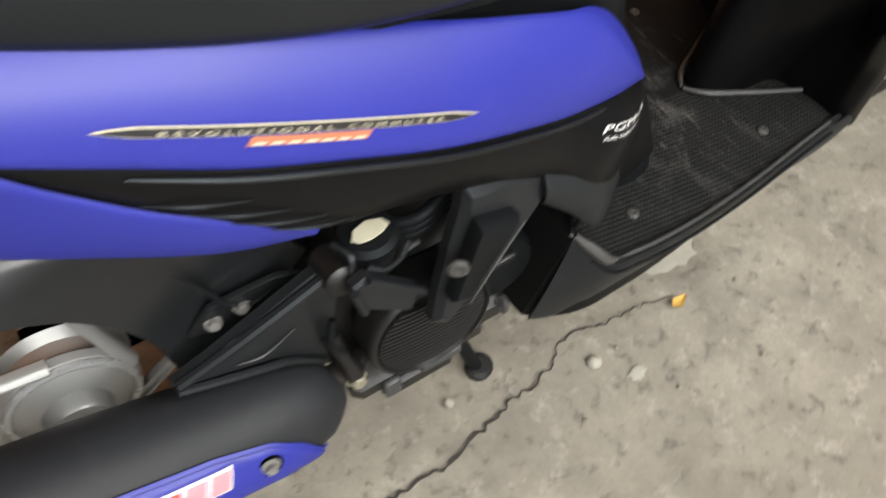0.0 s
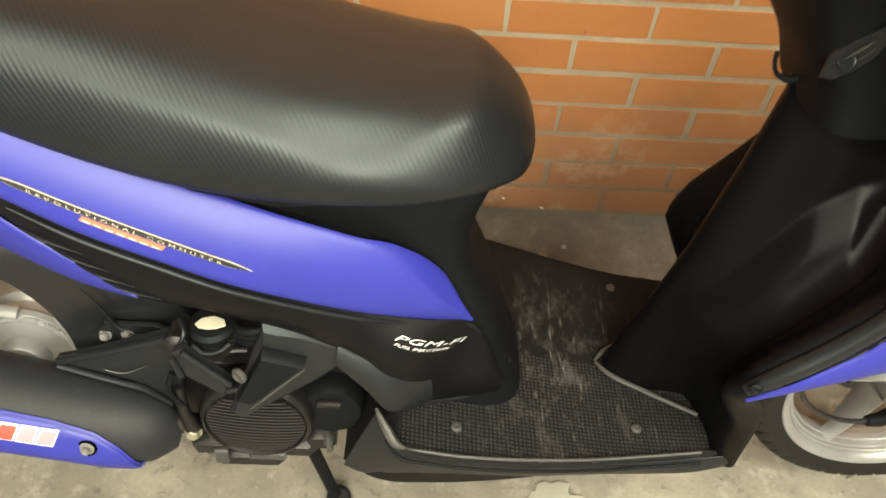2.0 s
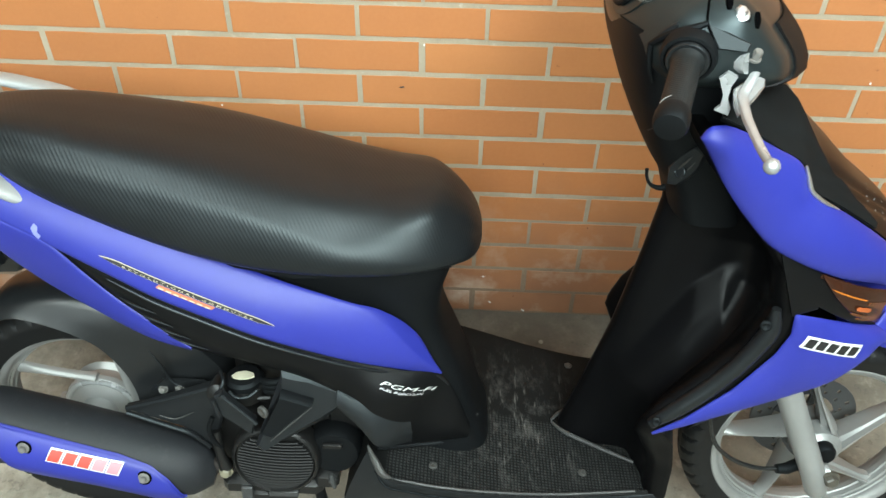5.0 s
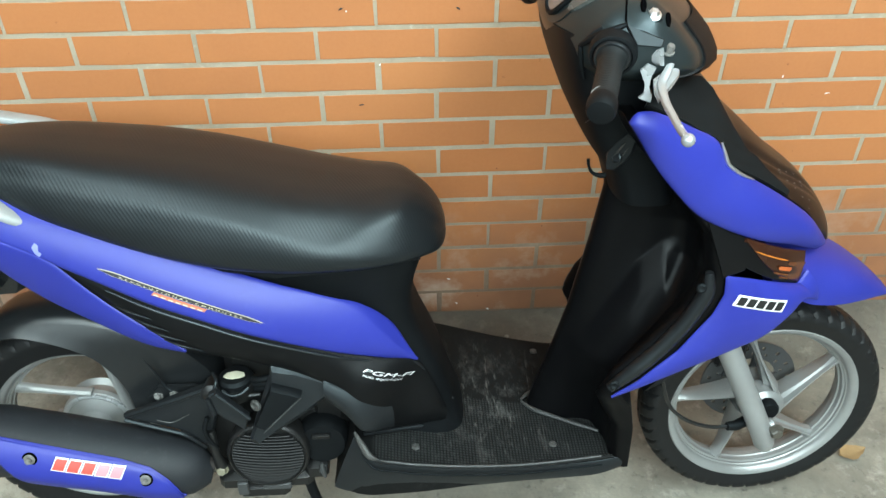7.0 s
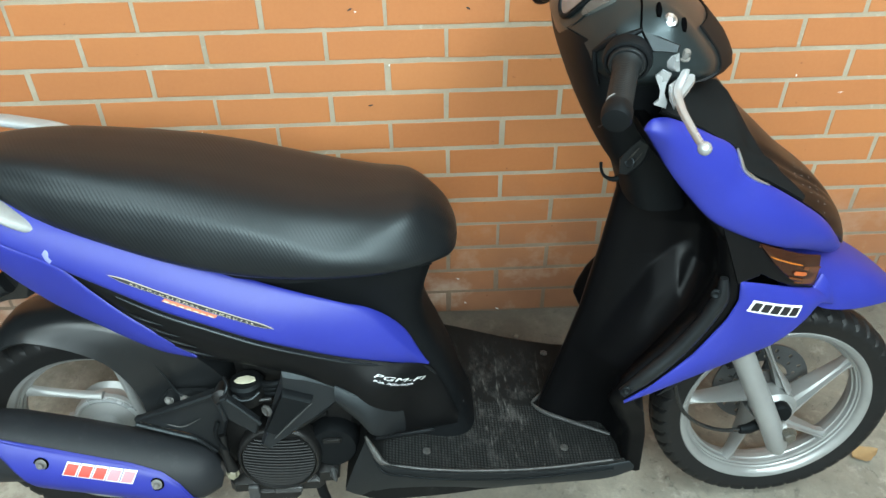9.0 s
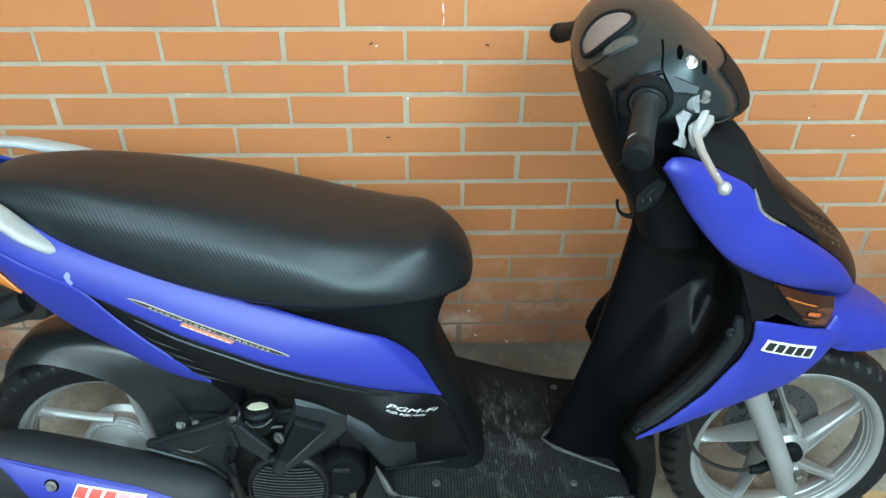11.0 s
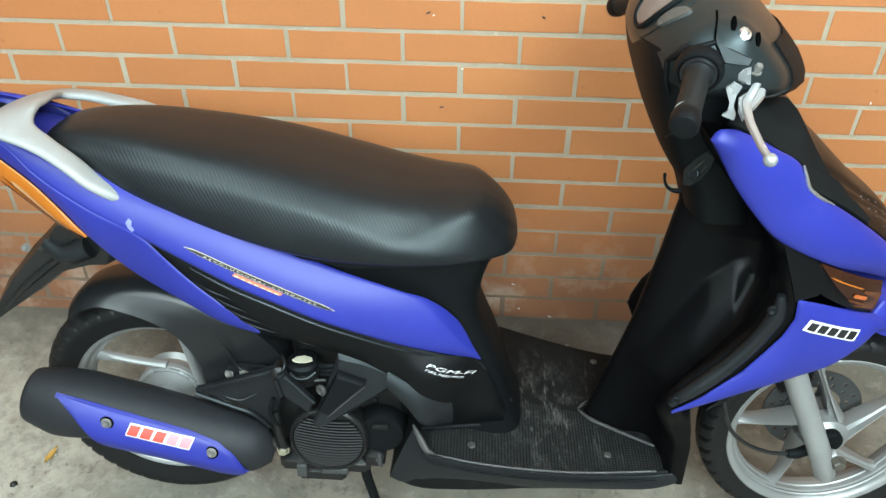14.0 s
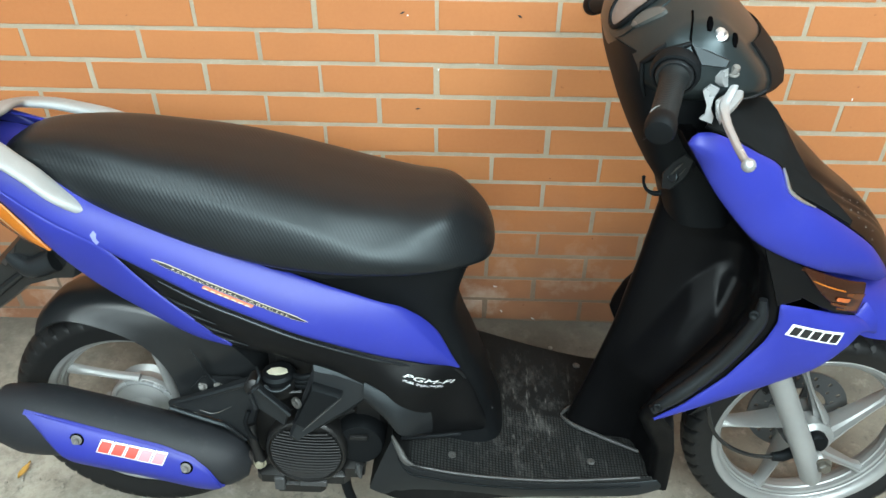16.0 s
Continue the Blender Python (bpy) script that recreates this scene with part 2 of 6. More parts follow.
def brick_clay():
    m = Mat("orange_brick", 0.7, spec=0.22)
    info = m.t.nodes.new("ShaderNodeObjectInfo").outputs["Random"]
    world_xyz = m.t.nodes.new("ShaderNodeNewGeometry").outputs["Position"]
    tone = m.ramp(info, (0.0, (0.385, 0.146, 0.050)), (0.35, (0.43, 0.172, 0.059)), (0.7, (0.405, 0.160, 0.056)), (1.0, (0.445, 0.186, 0.066)))
    broad = m.noise(3.2, 5.0, 0.6, world_xyz)
    fine = m.noise(130, 6.0, 0.6, world_xyz)
    c = m.mix(m.ramp(broad, (0.35, 0.0), (0.68, 0.55)), tone, (0.36, 0.144, 0.057))
    c = m.mix(m.ramp(fine, (0.35, 0.0), (0.75, 0.12)), c, (0.56, 0.26, 0.11))
    # pale lime bloom in uneven patches low on the wall, and dark grime
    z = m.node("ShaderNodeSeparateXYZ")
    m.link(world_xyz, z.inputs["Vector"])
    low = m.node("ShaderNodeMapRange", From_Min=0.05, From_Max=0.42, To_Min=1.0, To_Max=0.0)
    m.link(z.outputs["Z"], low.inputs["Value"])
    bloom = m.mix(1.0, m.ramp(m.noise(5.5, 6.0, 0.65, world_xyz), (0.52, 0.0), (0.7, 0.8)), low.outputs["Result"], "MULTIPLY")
    # grime low on the bricks, darkened further to paint the scooter's shade
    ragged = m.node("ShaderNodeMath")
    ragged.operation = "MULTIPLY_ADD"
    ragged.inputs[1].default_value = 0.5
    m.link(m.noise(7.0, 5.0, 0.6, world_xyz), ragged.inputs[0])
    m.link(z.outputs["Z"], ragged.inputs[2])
    dirt_and_light = m.node("ShaderNodeMapRange", From_Min=0.28, From_Max=0.68, To_Min=0.62, To_Max=0.0)
    m.link(ragged.outputs["Value"], dirt_and_light.inputs["Value"])
    c = m.mix(dirt_and_light.outputs["Result"], c, (0.225, 0.125, 0.08))
    # brown stains along the foot of the wall, with shade painted into them
    stain_shade = m.mix(1.0, m.ramp(m.noise(4.0, 6.0, 0.6, world_xyz), (0.38, 0.0), (0.6, 0.7)), low.outputs["Result"], "MULTIPLY")
    c = m.mix(stain_shade, c, (0.21, 0.1, 0.058))
    c = m.mix(bloom, c, (0.5, 0.4, 0.32))
    fleck = m.ramp(m.noise(55, 3.0, 0.5, world_xyz), (0.73, 0.0), (0.78, 1.0))
    c = m.mix(fleck, c, (0.17, 0.065, 0.035))
    m.colour(c)
    m.rough(fine, 0.55, 0.8)
    m.bump((fine, 0.08, 0.0008), (m.noise(16, 4.0, 0.55, world_xyz), 0.14, 0.002))
    return m.m


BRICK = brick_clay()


def mortar():
    m = Mat("grey_mortar", 0.9)
    fine, broad = m.noise(180, 8.0, 0.7), m.noise(6, 5.0)
    c = m.mix(m.ramp(broad, (0.35, 0.0), (0.7, 1.0)), (0.32, 0.268, 0.192), (0.415, 0.355, 0.262))
    c = m.mix(m.ramp(m.noise(38, 6.0, 0.7), (0.55, 0.0), (0.72, 0.55)), c, (0.24, 0.205, 0.155))
    c = m.mix(m.ramp(m.noise(70, 5.0, 0.6), (0.60, 0.0), (0.72, 0.6)), c, (0.52, 0.47, 0.38))
    # grime on the lowest joints, with the low wall's shade painted in
    z = m.node("ShaderNodeSeparateXYZ")
    m.link(m.xyz, z.inputs["Vector"])
    ragged = m.node("ShaderNodeMath")
    ragged.operation = "MULTIPLY_ADD"
    ragged.inputs[1].default_value = 0.5
    m.link(m.noise(7.0, 5.0, 0.6), ragged.inputs[0])
    m.link(z.outputs["Z"], ragged.inputs[2])
    grime_shade = m.node("ShaderNodeMapRange", From_Min=0.34, From_Max=0.72, To_Min=0.92, To_Max=0.0)
    m.link(ragged.outputs["Value"], grime_shade.inputs["Value"])
    c = m.mix(grime_shade.outputs["Result"], c, (0.155, 0.098, 0.065))
    m.colour(m.mix(m.ramp(fine, (0.4, 0.0), (0.8, 0.4)), c, (0.27, 0.235, 0.18)))
    m.bump((fine, 0.5, 0.002), (m.noise(60, 5.0, 0.6), 0.6, 0.003))
    return m.m


MORTAR = mortar()


def concrete():
    m = Mat("dirty_concrete", 0.85)
    broad, mid, fine = m.noise(1.6, 6.0, 0.6), m.noise(9, 8.0, 0.65), m.noise(140, 6.0, 0.7)
    c = m.mix(m.ramp(broad, (0.35, 0.0), (0.68, 1.0)), (0.185, 0.168, 0.132), (0.317, 0.291, 0.235))
    c = m.mix(m.ramp(mid, (0.42, 0.0), (0.72, 0.85)), c, (0.142, 0.128, 0.104))
    c = m.mix(m.ramp(m.noise(24, 6.0, 0.7), (0.55, 0.0), (0.70, 0.55)), c, (0.435, 0.405, 0.35))
    c = m.mix(m.ramp(m.noise(38, 8.0, 0.75), (0.34, 0.55), (0.44, 0.0)), c, (0.07, 0.065, 0.055))
    c = m.mix(m.ramp(fine, (0.35, 0.0), (0.8, 0.45)), c, (0.14, 0.13, 0.11))
    # dirt along the wall's foot, with the shade there painted in
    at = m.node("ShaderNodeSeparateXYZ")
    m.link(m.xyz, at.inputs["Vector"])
    dirt_shade = m.node("ShaderNodeMath")
    dirt_shade.operation = "MULTIPLY_ADD"
    dirt_shade.inputs[1].default_value = 0.5
    m.link(m.noise(8, 6.0, 0.7), dirt_shade.inputs[0])
    m.link(at.outputs["Y"], dirt_shade.inputs[2])
    c = m.mix(m.ramp(dirt_shade.outputs["Value"], (0.02, 0.0), (0.22, 0.7)), c, (0.10, 0.088, 0.07))
    # pale blotched patch; also paints in the brighter light on this side
    near = m.node("ShaderNodeVectorMath")
    near.operation = "DISTANCE"
    near.inputs[1].default_value = (-0.55, -0.50, 0.0)
    m.link(m.xyz, near.inputs[0])
    ragged = m.node("ShaderNodeMath")
    ragged.operation = "MULTIPLY_ADD"
    ragged.inputs[1].default_value = 0.5
    m.link(m.noise(11, 7.0, 0.7), ragged.inputs[0])
    m.link(near.outputs["Value"], ragged.inputs[2])
    dirt_and_light = m.ramp(ragged.outputs["Value"], (0.42, 0.75), (0.72, 0.0))
    dirt_and_light = m.mix(1.0, dirt_and_light, m.ramp(m.noise(30, 6.0, 0.7), (0.36, 0.25), (0.56, 1.0)), "MULTIPLY")
    c = m.mix(dirt_and_light, c, (0.46, 0.43, 0.36))
    m.colour(c)
    m.rough(mid, 0.7, 0.95)
    pit = m.ramp(m.noise(38, 8.0, 0.75), (0.36, 1.0), (0.44, 0.0))
    m.bump((mid, 0.5, 0.008), (fine, 0.4, 0.002), (pit, 0.5, -0.003))
    return m.m


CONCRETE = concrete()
CRACK = painted("crack_dirt", (0.035, 0.03, 0.026), 0.95, 0.0, 0.02, 200)


# ---- shape tools ----
def spline(pts, n, straight=False):
    """n points along a smooth curve through pts, evenly by length of chord."""
    p = np.array(pts, float)
    d = np.r_[0, np.cumsum(np.maximum(np.linalg.norm(np.diff(p, axis=0), axis=1), 1e-6))]
    t = np.linspace(0, d[-1], n)
    if straight or len(p) < 3:
        return np.stack([np.interp(t, d, p[:, k]) for k in range(p.shape[1])], 1)
    s = np.diff(p, axis=0) / np.diff(d)[:, None]
    m = np.empty_like(p)
    m[0], m[-1] = s[0], s[-1]
    h = np.diff(d)
    m[1:-1] = (s[:-1] * h[1:, None] + s[1:] * h[:-1, None]) / (h[1:] + h[:-1])[:, None]
    i = np.clip(np.searchsorted(d, t, side="right") - 1, 0, len(p) - 2)
    u, w = ((t - d[i]) / h[i])[:, None], h[i][:, None]
    return (2 * u**3 - 3 * u**2 + 1) * p[i] + (u**3 - 2 * u**2 + u) * w * m[i] + (3 * u**2 - 2 * u**3) * p[i + 1] + (u**3 - u**2) * w * m[i + 1]


def part(name, shape, material, parent, label="", angle=40, uv=None):
    """Links verts and faces as one mesh object under a thing or a part."""
    verts, faces = shape
    bm = bmesh.new()
    vs = [bm.verts.new(Vector([float(c) for c in v])) for v in verts]
    for f in faces:
        ids = list(dict.fromkeys(f))
        if len(ids) > 2:
            try:
                bm.faces.new([vs[i] for i in ids])
            except ValueError:
                pass
    if uv is not None:
        layer = bm.loops.layers.uv.new("uv")
        index = {v: i for i, v in enumerate(vs)}
        for f in bm.faces:
            for l in f.loops:
                l[layer].uv = uv[index[l.vert]]
    bmesh.ops.remove_doubles(bm, verts=bm.verts, dist=1e-6)
    bmesh.ops.recalc_face_normals(bm, faces=bm.faces)
    me = bpy.data.meshes.new(name)
    bm.to_mesh(me)
    bm.free()
    me.polygons.foreach_set("use_smooth", [True] * len(me.polygons))
    me.set_sharp_from_angle(angle=radians(angle))
    me.materials.append(material)
    ob = new(name, me)
    ob.parent = parent
    if label:
        tagged(ob, label)
    return ob


def mirrored(shape):
    v, f = shape
    v = np.array(v, float).copy()
    v[:, 1] *= -1
    return v, [tuple(reversed(q)) for q in f]


def joined(*shapes):
    verts, faces = [], []
    for v, f in shapes:
        k = len(verts)
        verts += [tuple(p) for p in v]
        faces += [tuple(i + k for i in q) for q in f]
    return verts, faces


def normals(P):
    n = np.cross(np.gradient(P, axis=0), np.gradient(P, axis=1))
    return n / np.maximum(np.linalg.norm(n, axis=2, keepdims=True), 1e-9)


def sheet(P, thick, out=(0, -1, 0.3)):
    """A solid skin from a grid of points: the grid outside, a copy inside, and the rim between."""
    nu, nv = P.shape[:2]
    N = normals(P)
    if (N.reshape(-1, 3) @ np.array(out, float)).sum() < 0:
        N = -N
    Q = P - N * thick
    verts = np.r_[P.reshape(-1, 3), Q.reshape(-1, 3)]
    k, a = nu * nv, lambda i, j: i * nv + j
    faces = []
    for i in range(nu - 1):
        for j in range(nv - 1):
            q = (a(i, j), a(i + 1, j), a(i + 1, j + 1), a(i, j + 1))
            faces += [q, tuple(k + x for x in reversed(q))]
    edge = [a(i, 0) for i in range(nu)] + [a(nu - 1, j) for j in range(1, nv)] + [a(i, nv - 1) for i in range(nu - 2, -1, -1)] + [a(0, j) for j in range(nv - 2, 0, -1)]
    for i in range(len(edge)):
        x, y = edge[i], edge[(i + 1) % len(edge)]
        faces.append((x, y, k + y, k + x))
    return verts, faces


def panel(top, bottom, bulge=0.0, thick=0.004, nu=40, nv=14, roll=0.003, out=(0, -1, 0.3), straight=(False, False)):
    """A body panel stretched between two edge curves, bulged outwards, with rolled edges."""
    A, B = spline(top, nu, straight[0]), spline(bottom, nu, straight[1])
    v = np.r_[0, 0.012, 0.04, np.linspace(0.1, 0.9, nv - 6), 0.96, 0.988, 1]
    P = A[:, None] * (1 - v)[None, :, None] + B[:, None] * v[None, :, None]
    N = normals(P)
    N = N.mean(axis=1, keepdims=True)
    N /= np.linalg.norm(N, axis=2, keepdims=True)
    flip = np.sign((N * np.array(out, float)).sum(axis=2, keepdims=True))
    N = N * np.where(flip == 0, 1, flip)
    width = np.linalg.norm(A - B, axis=1)
    amount = bulge * np.minimum(1, width / max(width.max() * 0.5, 1e-6))
    depth = 4 * (v * (1 - v))[None] * amount[:, None]
    edge = np.clip(1 - np.minimum(v, 1 - v) / 0.04, 0, 1) ** 2
    depth = depth - roll * edge[None]
    P = P + N * depth[:, :, None]
    return P, sheet(P, thick, out)


def loft(rings, caps=True):
    """A closed skin over rings of equally many points."""
    n = len(rings[0])
    verts = [tuple(p) for r in rings for p in r]
    faces = []
    for i in range(len(rings) - 1):
        for j in range(n):
            k = (j + 1) % n
            faces.append((i * n + j, i * n + k, (i + 1) * n + k, (i + 1) * n + j))
    if caps:
        for base in (0, (len(rings) - 1) * n):
            c = len(verts)
            verts.append(tuple(np.mean(verts[base:base + n], axis=0)))
            faces += [(base + j, base + (j + 1) % n, c) for j in range(n)]
    return verts, faces


def tube(path, r, n=10, smooth=0):
    """A round bar along a path; r is one radius, or one for each point."""
    p = np.array(path, float)
    r = np.full(len(p), r) if np.isscalar(r) else np.array(r, float)
    if smooth:
        q = spline(np.c_[p, r], smooth)
        p, r = q[:, :3], q[:, 3]
    d = np.gradient(p, axis=0)
    d /= np.linalg.norm(d, axis=1, keepdims=True)
    side = np.cross(d[0], (0.1, 0.2, 1.0))
    rings = []
    for k in range(len(p)):
        side = side - d[k] * (side @ d[k])
        side /= np.linalg.norm(side)
        up = np.cross(d[k], side)
        a = np.linspace(0, 2 * np.pi, n, endpoint=False)
        rings.append(p[k] + r[k] * (np.cos(a)[:, None] * side + np.sin(a)[:, None] * up))
    return loft(rings)


def lathe(profile, centre, axis, n=24):
    """Turned solid: profile of (radius, height) along the axis from the centre."""
    z = np.array(axis, float)
    z /= np.linalg.norm(z)
    x = np.cross(z, (0.3, 0.5, 0.81))
    x /= np.linalg.norm(x)
    y = np.cross(z, x)
    a = np.linspace(0, 2 * np.pi, n, endpoint=False)
    ring = np.cos(a)[:, None] * x + np.sin(a)[:, None] * y
    return loft([np.array(centre) + h * z + max(r, 1e-4) * ring for r, h in profile])


def bolt_head(centre, axis, r, h):
    """Hexagon head on a washer."""
    washer = lathe([(r * 0.9, 0), (r * 1.35, 0), (r * 1.35, h * 0.25), (r * 0.9, h * 0.25)], centre, axis, 16)
    z = np.array(axis, float) / np.linalg.norm(axis)
    head = lathe([(r, 0), (r, h * 0.8), (r * 0.8, h), (0, h)], np.array(centre) + z * h * 0.25, axis, 6)
    return joined(washer, head)


def plate(outline, depth, bevel=0.0):
    """A flat piece cut to an outline of 3D points and given depth along a vector."""
    p = np.array(outline, float)
    d = np.array(depth, float)
    n = len(p)
    c = p.mean(axis=0)
    if bevel:
        inner = c + (p - c) * (1 - bevel / np.maximum(np.linalg.norm(p - c, axis=1, keepdims=True), 1e-6))
        step = d * min(0.45, bevel / np.linalg.norm(d))
        rings = [p + d, p + step, inner]
    else:
        rings = [p + d, p]
    verts = [tuple(q) for r in rings for q in r]
    faces = []
    for i in range(len(rings) - 1):
        for j in range(n):
            k = (j + 1) % n
            faces.append((i * n + j, i * n + k, (i + 1) * n + k, (i + 1) * n + j))
    faces += [tuple(range(n)), tuple(range((len(rings) - 1) * n, len(rings) * n))]
    return verts, faces


def block(x0, x1, y0, y1, z0, z1, b=0.004):
    """A box with chamfered edges."""
    rings = []
    for z, i in ((z0, b), (z0 + b, 0), (z1 - b, 0), (z1, b)):
        a0, a1, c0, c1 = x0 + i, x1 - i, y0 + i, y1 - i
        rings.append([(a0 + b, c0, z), (a1 - b, c0, z), (a1, c0 + b, z), (a1, c1 - b, z), (a1 - b, c1, z), (a0 + b, c1, z), (a0, c1 - b, z), (a0, c0 + b, z)])
    return loft(rings)


def skin_y(P, x, z):
    """The y of a panel's outside at (x, z), from a plane through its nearest grid points."""
    g = P.reshape(-1, 3)
    d = (g[:, 0] - x) ** 2 + (g[:, 2] - z) ** 2
    k = np.argsort(d)[:14]
    w = np.sqrt(1 / (d[k] + 2e-5))
    a = np.c_[np.ones(14), g[k, 0] - x, g[k, 2] - z]
    return float(np.linalg.lstsq(a * w[:, None], g[k, 1] * w, rcond=None)[0][0])


def letters(text, size, shear=0.0, bold=0.0, gap=1.0):
    """Outlines of a line of text from the built-in font, as flat verts and faces."""
    cu = bpy.data.curves.new("letters", "FONT")
    cu.body, cu.size, cu.shear, cu.resolution_u, cu.offset, cu.space_character = text, size, shear, 2, bold, gap
    ob = new("letters", cu)
    bpy.context.view_layer.update()
    me = bpy.data.meshes.new_from_object(ob.evaluated_get(bpy.context.evaluated_depsgraph_get()))
    verts, faces = [tuple(v.co) for v in me.vertices], [tuple(f.vertices) for f in me.polygons]
    bpy.data.objects.remove(ob)
    bpy.data.curves.remove(cu)
    bpy.data.meshes.remove(me)
    return verts, faces


def applied(flat, P, start, way, off=0.0012):
    """Lays a flat shape (x along the way, y across) on a panel's skin as a thin sticker."""
    w = np.array(way, float) / np.linalg.norm(way)
    verts = []
    for x, y, *_ in flat[0]:
        px, pz = start[0] + x * w[0] - y * w[1], start[1] + x * w[1] + y * w[0]
        verts.append((px, skin_y(P, px, pz) - off, pz))
    return verts, flat[1]


def strip(outline_n, half, length):
    """A long thin sticker with pointed ends."""
    t = np.linspace(0, 1, outline_n)
    w = half * np.minimum(1, np.minimum(t, 1 - t) / 0.09) ** 0.7
    verts = [(length * a, b, 0) for a, b in zip(t, w)] + [(length * a, -b, 0) for a, b in zip(t, w)]
    faces = [(i, i + 1, outline_n + i + 1, outline_n + i) for i in range(outline_n - 1)]
    return verts, faces


def bar(x0, x1, y0, y1, lean=0.0, n=4, m=1):
    """A plain bar that stands for a letter; more rows let it follow a round skin."""
    verts, faces = [], []
    for i in range(n + 1):
        for j in range(m + 1):
            v = j / m
            verts.append((x0 + i / n * (x1 - x0) + lean * v, y0 + v * (y1 - y0), 0))
    for i in range(n):
        for j in range(m):
            a = i * (m + 1) + j
            faces.append((a, a + m + 1, a + m + 2, a + 1))
    return verts, faces


# ---- ground and enclosing walls ----
BRICK_L, COURSE, JOINT, TOP_BED = 0.24, 0.0696, 0.0100, 0.7968


def smooth(a, b, x):
    t = np.clip((x - a) / (b - a), 0, 1)
    return t * t * (3 - 2 * t)


def ground_z(x, y):
    base = -0.012 - 0.012 * smooth(0.8, 1.3, x)
    lip = (0.042 - 0.034 * smooth(0.1, -0.6, x)) * smooth(-0.26, -0.02, y)
    near = 0.014 * smooth(-0.53, -0.68, y)
    return base + lip + near


def build_ground():
    xs = np.unique(np.r_[np.linspace(-9, -1.4, 12), np.linspace(-1.4, 2.4, 240), np.linspace(2.4, 9, 12)])
    ys = np.unique(np.r_[np.linspace(-8, -1.6, 12), np.linspace(-1.6, 0.0, 110), 0.12])
    verts = []
    for x in xs:
        for y in ys:
            rough = 0.0035 * noise.noise((x * 9, y * 9, 1.0)) + 0.0016 * noise.noise((x * 31, y * 31, 4.0))
            verts.append((x, y, ground_z(x, y) + rough))
    n = len(ys)
    faces = [(i * n + j, (i + 1) * n + j, (i + 1) * n + j + 1, i * n + j + 1) for i in range(len(xs) - 1) for j in range(n - 1)]
    me = bpy.data.meshes.new("ground")
    me.from_pydata(verts, [], faces)
    me.polygons.foreach_set("use_smooth", [True] * len(me.polygons))
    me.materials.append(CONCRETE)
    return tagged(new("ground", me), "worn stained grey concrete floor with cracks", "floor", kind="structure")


ground = build_ground()


def ribbon(path, half, seed):
    """A crack: a narrow ragged ribbon lying in the floor."""
    rnd = random.Random(seed)
    p = spline(path, 70)
    d = np.gradient(p, axis=0)
    d /= np.linalg.norm(d, axis=1, keepdims=True)
    verts, faces = [], []
    for k in range(len(p)):
        w = half * (0.35 + rnd.random()) * (1 - 0.6 * k / len(p))
        s = np.array((-d[k][1], d[k][0])) * w
        c = p[k] + np.array((-d[k][1], d[k][0])) * rnd.uniform(-1, 1) * 0.004
        for q in (c + s, c - s):
            verts.append((q[0], q[1], ground_z(q[0], q[1]) + 0.0035))
    faces = [(2 * i, 2 * i + 1, 2 * i + 3, 2 * i + 2) for i in range(len(p) - 1)]
    return verts, faces


def world_xy(pts):
    return [(x, -0.5127 + 0.9925 * y - 0.0012) for x, y in pts]


part("crack", ribbon(world_xy([(0.10, -0.20), (0.18, -0.181), (0.24, -0.184), (0.316, -0.171), (0.38, -0.155), (0.436, -0.148), (0.47, -0.128), (0.50, -0.118), (0.544, -0.128), (0.592, -0.132), (0.66, -0.146)]), 0.0026, 3), CRACK, ground, "dark crack in the concrete")


def splash(cx, cy, rx, ry, seed, material, name, label, lift=0.004):
    """A thin ragged patch lying on the floor."""
    rnd = random.Random(seed)
    n = 28
    verts = [(cx, cy, ground_z(cx, cy) + lift + 0.0015)]
    for i in range(n):
        a = 2 * math.pi * i / n
        k = 0.72 + 0.5 * rnd.random()
        x, y = cx + rx * k * math.cos(a), cy + ry * k * math.sin(a)
        verts.append((x, y, ground_z(x, y) + lift))
    return part(name, (verts, [(0, 1 + i, 1 + (i + 1) % n) for i in range(n)]), material, ground, label)


splash(0.705, -0.60, 0.042, 0.034, 2, WHITEWASH, "paint_stain", "dried pale paint on the concrete")
splash(0.545, -0.725, 0.014, 0.010, 7, WHITEWASH, "paint_stain", "dried pale paint on the concrete")


def enclosure(name, x0, x1, y0, y1, z0, z1, material, label, category):
    return tagged(part(name, block(x0, x1, y0, y1, z0, z1, 0.01), material, None), label, category, kind="structure")


enclosure("ceiling", -4.2, 5.2, -5.2, 0.3, 2.62, 2.8, CEILING, "plain painted ceiling", "ceiling")
enclosure("wall_south", -4.2, 5.2, -5.2, -5.0, -0.1, 2.62, PLAIN, "plain painted wall", "wall")
enclosure("wall_west", -4.2, -4.0, -5.0, 0.0, -0.1, 2.62, PLAIN, "plain painted wall", "wall")
enclosure("wall_east", 5.0, 5.2, -5.0, 0.0, -0.1, 2.62, PLAIN, "plain painted wall", "wall")

# the brick wall: a mortar core whose face lies behind that of the bricks
wall_north = tagged(part("wall_north", block(-4.0, 5.0, 0.0016, 0.25, -0.1, 2.62, 0.002), MORTAR, None), "orange brick wall with pale grey mortar joints", "brick wall", kind="structure")


# ---- scooter ----
scooter = tagged(new("motor_scooter"), "blue and black motor scooter leaning beside a brick wall", "scooter")
scooter.matrix_world = pose(0, -0.5127, -0.0024, -7, 0, 0)


